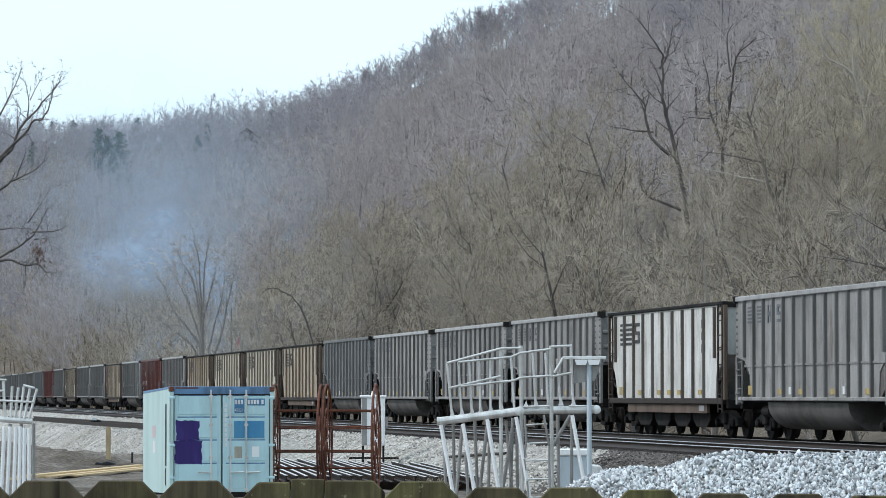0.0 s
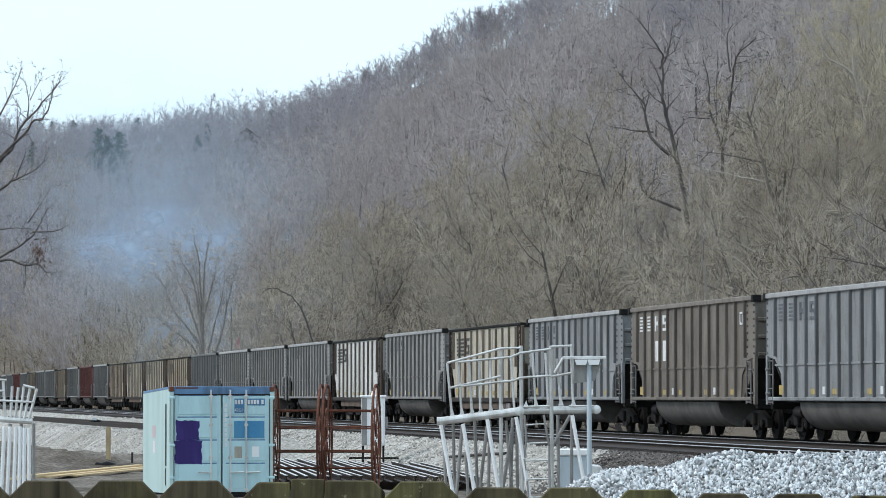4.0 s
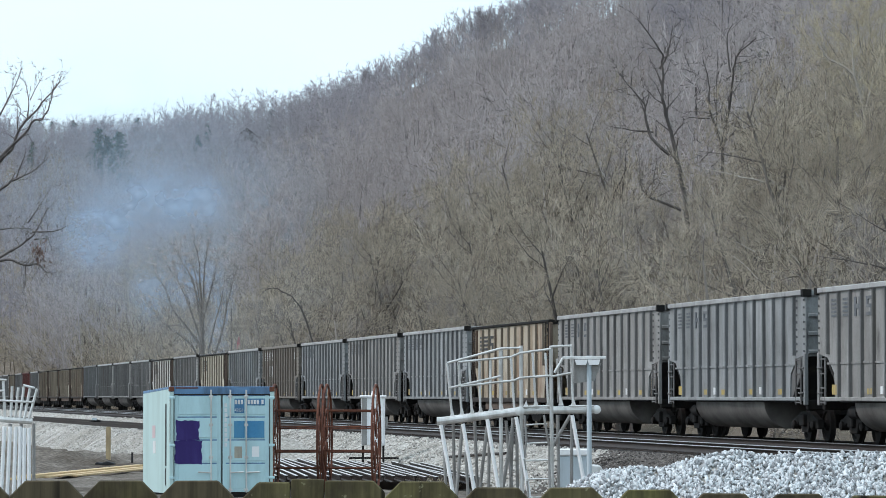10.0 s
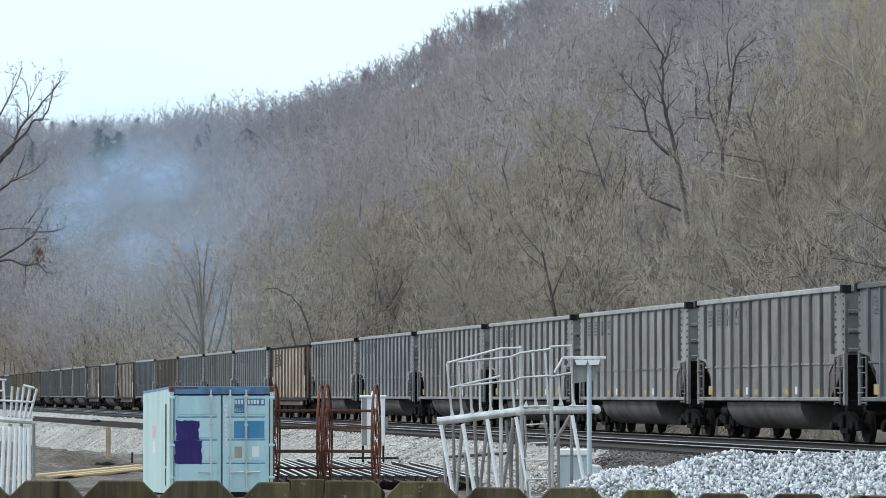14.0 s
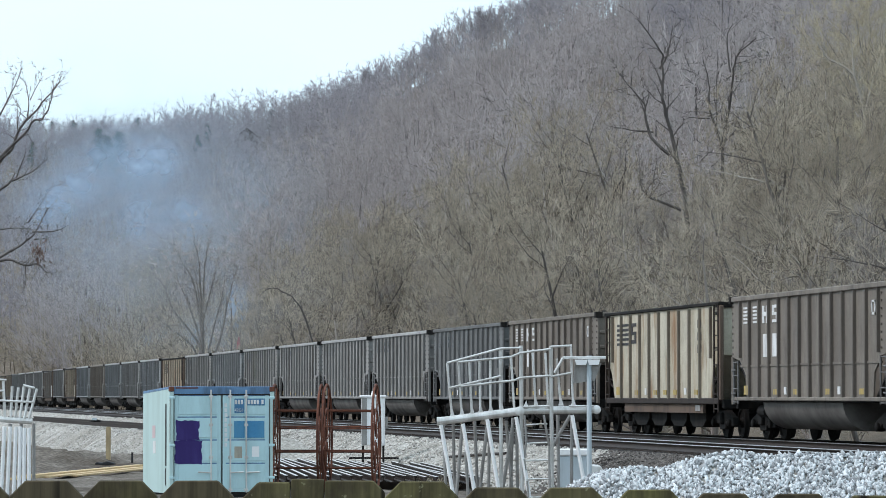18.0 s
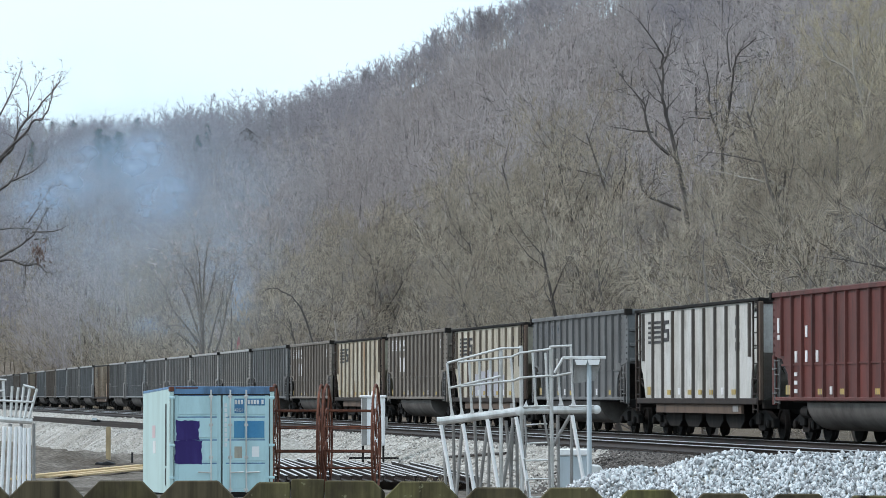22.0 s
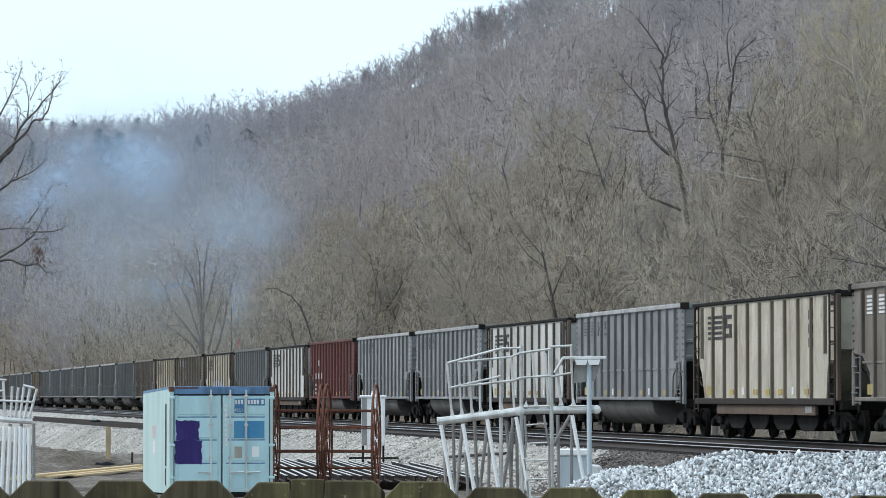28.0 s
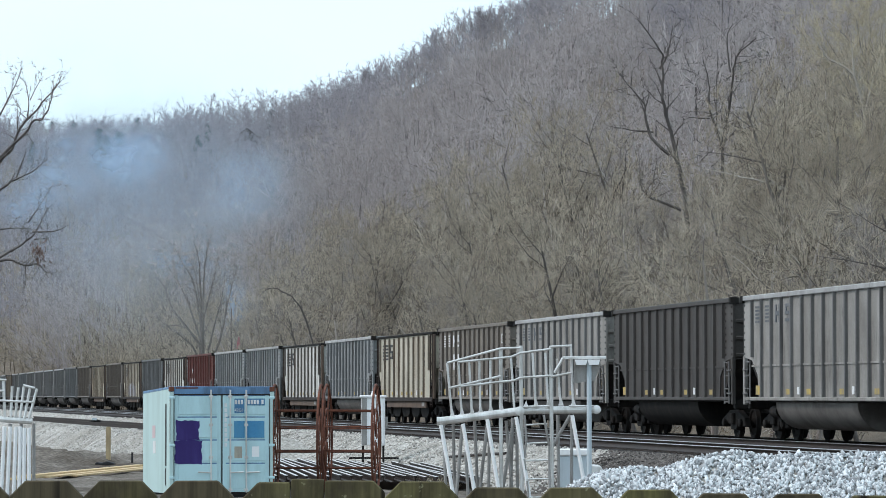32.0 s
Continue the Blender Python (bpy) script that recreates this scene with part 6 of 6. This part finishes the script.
def build_rail_stack():
    """Old rails laid side by side on the ground."""
    stack = thing("rail_stack", "old dark rails laid side by side on sleepers", "rails")
    g0 = [(-0.07, 0.0), (0.07, 0.0), (0.07, 0.015), (0.012, 0.035), (0.012, 0.12), (0.036, 0.13), (0.036, 0.17), (-0.036, 0.17), (-0.036, 0.13), (-0.012, 0.12), (-0.012, 0.035), (-0.07, 0.015)]
    rng = np.random.default_rng(14)
    for i in range(20):
        x0, x1 = -4.2 + 0.27 * i, -6.9 + 0.33 * i
        y0, y1 = 87 + rng.uniform(-1, 1.5), 116 - 0.6 * i + rng.uniform(-1, 1)
        L = math.hypot(x1 - x0, y1 - y0)
        rail = part("old_rail", Geo().slab(g0, "y", 0, L), M["rail_steel"], stack, at=pose(x0, y0, 0.2, 0, 0, math.degrees(math.atan2(y1 - y0, x1 - x0)) - 90 + rng.normal() * 0.15))
        # pale strip laid on each rail, coloured for the sky it reflects
        part("rail_head", Geo().box(-0.037, 0.037, 0.02, L - 0.02, 0.171, 0.178), M["old_rail"], rail, "pale strip for the sky's reflection on the rail")
    for y in (89, 95, 101, 106):
        x = -4.3 - 2.6 * (y - 87) / 29
        part("sleeper", Geo().box(x - 0.4, x + 5.2, y - 0.12, y + 0.12, 0.0, 0.2), M["tie"], stack)


def build_lumber():
    s = thing("lumber_stack", "fresh yellow sawn planks lying on the ground", "lumber")
    for k, (dx, dz) in enumerate(((0, 0.0), (0.12, 0.05), (0.3, 0.0), (0.62, 0.0), (0.9, 0.02), (1.25, 0.0))):
        a, b = Vector((-11.9 + dx, 97 + k * 0.8, 0.05 + dz)), Vector((-9.6 + dx, 109 + k * 0.7, 0.13 + dz))
        d = b - a
        part("plank", Geo().box(-0.14, 0.14, 0, d.length, 0, 0.05), M["fresh_wood"], s, at=pose(*a, math.degrees(math.asin(d.z / d.length)), 0, math.degrees(math.atan2(d.y, d.x)) - 90), bevel=0.006)
    st = thing("timber_stake", "single upright weathered timber stake", "stake", pose(-10.87, 113.9, 0.28))
    part("stake", Geo().box(-0.075, 0.075, -0.055, 0.055, 0, 1.06), M["stake_wood"], st, bevel=0.01)
    part("cap", Geo().box(-0.079, 0.079, -0.06, 0.06, 1.06, 1.09), M["stake_wood"], st, bevel=0.015)
    p = thing("rubber_mat", "rumpled black rubber mat dropped on the soil", "mat", pose(-10.8, 111.9, 0.165))
    part("sheet", Geo().slab([(-0.3, 0.0), (-0.24, 0.1), (-0.05, 0.08), (0.1, 0.13), (0.24, 0.09), (0.34, 0.06), (0.32, 0.0)], "y", -0.3, 0.3), M["rubber"], p, bevel=0.02)


build_fence()
build_container()
build_reels()
build_white_cabinet()
build_relay_box()
build_pile()
build_rail_stack()
build_lumber()


def build_bank_stones():
    """Loose stones over the pale banks beside the tracks."""
    rng = np.random.default_rng(41)
    corner = np.array([(1, 0, 0), (-1, 0, 0), (0, 1, 0), (0, -1, 0), (0, 0, 1), (0, 0, -1)], float)
    face = np.array([(0, 2, 4), (2, 1, 4), (1, 3, 4), (3, 0, 4), (2, 0, 5), (1, 2, 5), (3, 1, 5), (0, 3, 5)])

    def heap(name, spots, label, scale=1.0, mat="bank_chips"):
        n = len(spots)
        v = corner[None] * rng.uniform(0.5, 1.15, (n, 6, 1)) * rng.uniform(0.03, 0.07, (n, 1, 1)) * scale
        q, _ = np.linalg.qr(rng.normal(size=(n, 3, 3)))
        v = np.einsum("nij,nkj->nki", q, v) + np.asarray(spots)[:, None]
        f = face[None] + 6 * np.arange(n)[:, None, None]
        tagged(new(name, array_mesh(name, v.reshape(-1, 3), f.reshape(-1, 3), M[mat])), label, "stones", kind="stuff")

    spots, cinders = [], []
    for _ in range(9500):
        s, d = rng.uniform(-12, 75), rng.uniform(-8.1, -5.0)
        x, y, a = line_at(s, d)
        (spots if s > 3 * (d + 5) else cinders).append((x, y, float(np.interp(d, (-8.3, -7.3, -6.0, -5.1), (-0.05, 0.3, BED - 0.14, BED - 0.02))) + 0.015))
    for _ in range(4200):
        s, d = rng.uniform(-22, -1), rng.uniform(-7.6, -4.6)
        x, y, a = line_at(s, d)
        cinders.append((x, y, float(np.interp(d, (-8.3, -7.3, -6.0, -5.1), (-0.05, 0.3, BED - 0.14, BED - 0.02))) + 0.005))
    heap("bank_stone", spots, "loose pale stones on the railway bank")
    heap("cinder_stone", cinders, "loose brown stones on the cinder shoulder", 0.8, "cinder_chips")
    spots = []
    for _ in range(5500):
        i, u = rng.uniform(2, 58) / 60, rng.uniform(-3.3, -1.0)
        spots.append((-7.3 - 18.6 * i + u * 0.98, 126 + 88 * i + u * 0.21, float(np.interp(u, (-3.4, -1.9, -1.2), (0.0, BED - 0.1, BED))) + 0.015))
    heap("siding_stone", spots, "loose pale stones on the siding bank", 0.6)


build_bank_stones()


def build_small_clutter():
    p = thing("steel_pipe", "thin dark steel pipe lying on the stone bank", "pipe")
    part("pipe", Geo().tube([(0.19, 104, 0.57), (1.76, 98, 0.77)], 0.04, 8), M["rail_steel"], p)
    d = thing("derail_block", "small dark derail block with a pale plate on the siding", "track device", pose(-17.2, 172, BED + 0.2))
    part("block", Geo().slab([(-0.45, -0.2), (0.42, -0.12), (0.4, 0.02), (0.12, 0.1), (-0.1, -0.02), (-0.42, -0.1)], "y", -0.3, 0.3), M["steel_dark"], d)
    part("plate", Geo().box(0.02, 0.25, -0.36, -0.31, 0.03, 0.15), M["pale_grey"], d, "pale plate")
    e = thing("marker_post", "thin black marker post in the soil", "post", pose(-10.03, 113.2, 0.2))
    part("rod", Geo().box(-0.03, 0.03, -0.03, 0.03, 0, 0.32), M["rubber"], e, bevel=0.006)
    part("cap", Geo().box(-0.036, 0.036, -0.036, 0.036, 0.32, 0.35), M["rubber"], e)
    rng = np.random.default_rng(52)
    v, f = [], []
    for i in range(420):
        a, r = rng.uniform(0, 2 * math.pi), 0.45 * rng.uniform() ** 0.5
        x, y = -0.2 + 1.3 * r * math.cos(a), 88 + r * math.sin(a)
        d = np.array([rng.normal() * 0.14, rng.normal() * 0.14, rng.uniform(0.12, 0.42)])
        w = np.array([rng.normal(), rng.normal(), 0]) * 0.008
        v += [np.array([x, y, 0.0]) + w, np.array([x, y, 0.0]) - w, np.array([x, y, 0.0]) + d]
        f.append((3 * i, 3 * i + 1, 3 * i + 2))
    tagged(new("dry_grass", array_mesh("dry_grass", v, f, M["bark_yellow"])), "tuft of dry yellow grass by the old rails", "grass", kind="stuff")


build_small_clutter()


# ---- the small things beyond the train ----
def build_flag():
    x, y = -18.0, 298.0
    f = thing("flag", "faded red flag hanging from a thin dark pole", "flag", pose(x, y, float(height(x, y))))
    part("pole", Geo().tube([(0, 0, 0), (0, 0, 9.8)], 0.06, 6), M["bark_dark"], f)
    part("cloth", Geo().slab([(0.42, 6.3), (0.68, 6.35), (0.74, 6.8), (0.68, 7.1), (0.64, 7.5), (0.5, 6.9)], "y", -0.04, 0.04), M["red_cloth"], f)
    part("arm", Geo().tube([(0, 0, 7.46), (0.65, 0, 7.46)], 0.03, 5), M["bark_dark"], f)


def build_cabin():
    b, r = -3.22, 1080.0
    x, y = r * math.sin(radians(b)), r * math.cos(radians(b))
    c = thing("cabin", "small dark wooden cabin on stilts high on the hill", "cabin", pose(x, y, float(height(x, y)) + 9.0, 0, 0, 8))
    part("wall", Geo().box(-2.0, 2.0, -1.6, 1.6, 0.0, 2.2), M["cabin_wood"], c)
    part("roof", Geo().slab([(-2.7, 2.0), (2.7, 2.0), (0, 3.9)], "y", -2.0, 2.0), M["bark_dark"], c)
    part("deck", Geo().box(-3.6, 3.6, -2.8, 1.6, -0.25, 0.0), M["bark_dark"], c)
    part("side_roof", Geo().slab([(2.7, 1.3), (4.6, 1.1), (4.6, 1.3), (2.7, 1.6)], "y", -1.6, 1.6), M["bark_dark"], c)
    for px in (-3.0, 0.0, 3.0):
        part("stilt", Geo().box(px - 0.2, px + 0.2, -2.4, -2.0, -9.6, -0.25), M["bark_dark"], c)


build_flag()
build_cabin()


# ---- smoke: thin domed pieces that drift up the valley ----
def smoke_material(name, tint, strength):
    n = Nodes(name, 1.0)
    out = [o for o in n.t.nodes if o.bl_idname == "ShaderNodeOutputMaterial"][0]
    n.b.inputs["Specular IOR Level"].default_value = 0.0
    n.color(tint)
    ball = n.add("ShaderNodeTexGradient")
    ball.gradient_type = "SPHERICAL"
    n.link(n.co, ball.inputs["Vector"])
    body = n.ramp(ball.outputs["Fac"], (0.0, 0.0), (0.25, 0.18), (0.6, 0.75), (1.0, 1.0))
    wisps = n.ramp(n.noise(1.9, (1, 1, 1.0), 4, 0.5), (0.28, 0.12), (0.75, 1.0))
    cover = n.mix(1.0, body, wisps, "MULTIPLY")
    cover = n.mix(1.0, cover, strength, "MULTIPLY")
    clear = n.add("ShaderNodeBsdfTransparent")
    mixed = n.add("ShaderNodeMixShader")
    n.link(cover, mixed.inputs[0])
    n.link(clear.outputs[0], mixed.inputs[1])
    n.link(n.b.outputs[0], mixed.inputs[2])
    n.link(mixed.outputs[0], out.inputs["Surface"])
    return n.m


def dome_mesh(material):
    """A shallow round dome of unit radius that bulges towards -y."""
    v, f = [(0.0, -0.06, 0.0)], []
    rings, n = 6, 28
    for i in range(1, rings + 1):
        r = i / rings
        for j in range(n):
            a = 2 * math.pi * j / n
            v.append((r * math.cos(a), -0.06 * (1 - r * r), r * math.sin(a)))
    f += [(0, 1 + j, 1 + (j + 1) % n) for j in range(n)]
    for i in range(rings - 1):
        for j in range(n):
            a, b = 1 + i * n + j, 1 + i * n + (j + 1) % n
            f += [(a, a + n, b + n), (a, b + n, b)]
    me = array_mesh("smoke_puff", v, f, material)
    for p in me.polygons:
        p.use_smooth = True
    return me


def aloft(bearing, lift, y):
    """A place at a bearing and an elevation, in degrees, y metres up the valley."""
    return y * math.tan(radians(bearing)), y, EYE + y * math.tan(radians(lift))


# each puff: width and height in metres, and its way as (seconds, bearing, elevation)
PUFFS = (
    (4.9, 4.6, ((0, -4.2, 2.27), (6, -4.2, 2.78), (10, -4.45, 3.19), (14, -4.87, 3.7), (20, -5.1, 3.85), (32, -5.5, 3.9))),
    (6.4, 4.6, ((0, -4.7, 2.6), (6, -4.9, 2.7), (10, -5.1, 3.06), (14, -5.5, 3.5), (20, -5.8, 3.7), (32, -6.2, 3.85))),
    (5.6, 3.8, ((0, -5.4, 2.14), (6, -5.6, 2.5), (10, -5.75, 2.78), (14, -6.0, 3.06), (32, -6.3, 3.4))),
    (4.2, 3.8, ((0, -3.72, 1.86), (6, -3.53, 2.7), (8, -3.62, 2.96), (12, -4.18, 3.4), (17, -4.55, 3.8), (32, -5.2, 3.9))),
    (3.8, 4.2, ((0, -3.99, 0.76), (6, -4.04, 1.3), (12, -4.08, 2.14), (17, -4.13, 2.78), (21, -4.36, 3.24), (25, -4.54, 3.6), (32, -4.8, 3.95))),
    (4.0, 4.6, ((0, -4.45, 0.6), (8, -4.54, 1.3), (17, -4.9, 2.78), (23, -4.73, 3.24), (32, -5.1, 3.8))),
    (3.0, 2.8, ((0, -3.58, 0.5), (17, -3.58, 0.95), (21, -3.44, 1.86), (23, -3.16, 2.46), (25, -3.12, 2.67), (28, -3.07, 2.87), (32, -3.2, 3.33))),
    (4.4, 4.2, ((0, -3.72, 0.4), (21, -3.67, 0.76), (25, -3.58, 1.77), (28, -3.35, 2.5), (30, -3.16, 3.06), (32, -3.25, 3.5))),
    (1.5, 4.4, ((0, -3.62, 1.5), (14, -3.6, 1.4), (20, -3.3, 1.4), (32, -3.4, 1.46))),
    (4.8, 2.4, ((0, -4.45, 0.5), (20, -4.54, 0.95), (28, -4.54, 1.77), (32, -4.45, 2.14))),
    (4.6, 3.0, ((0, -4.73, 2.04), (6, -5.1, 2.14), (10, -5.65, 2.4), (14, -6.1, 2.78), (32, -6.8, 3.1))),
)


def build_smoke():
    thick = dome_mesh(smoke_material("pale_blue_smoke", (0.51, 0.65, 0.85), 0.76))
    thin = dome_mesh(smoke_material("thin_blue_haze", (0.50, 0.60, 0.72), 0.38))
    loose = dome_mesh(smoke_material("loose_grey_blue_smoke", (0.51, 0.63, 0.78), 0.5))
    grey = dome_mesh(smoke_material("thin_grey_haze", (0.62, 0.61, 0.60), 0.34))
    for i, (wide, tall, way) in enumerate(PUFFS):
        late = i in (6, 7)
        y = 340 + i if late else 312 if i == 8 else 385 + 4 * ((i * 5) % 11)
        away = 0.5 if late or i == 8 else 2.5
        ob = tagged(new("smoke_puff", loose if late else thick), "drifting puff of thin blue wood smoke", "smoke", "smoke puffs")
        k = 1.65 if late else 1.2
        ob.scale = (wide * k, min(wide, tall), tall * k)
        ob.visible_shadow = False
        smoke_rows.append((ob, [(t, pose(*aloft(b, e, y + away * t), 0, 6 * math.sin(0.1 * t + i), 0)) for t, b, e in way]))
    for i, (x, y, z, sx, sz) in enumerate(((-42, 480, 30, 38, 26), (-30, 455, 22, 24, 20), (-37, 440, 23, 19, 16), (-15.6, 262, 8.5, 14, 8))):
        ob = tagged(new("smoke_haze", thin if y > 300 else grey), "wide veil of thin smoke over the valley", "smoke", "smoke veils")
        ob.scale = (sx, 10, sz)
        ob.visible_shadow = False
        smoke_rows.append((ob, [(t, pose(x - 0.12 * t, y, z + 0.05 * t)) for t in (0, 16, 32)]))


build_smoke()


motions()
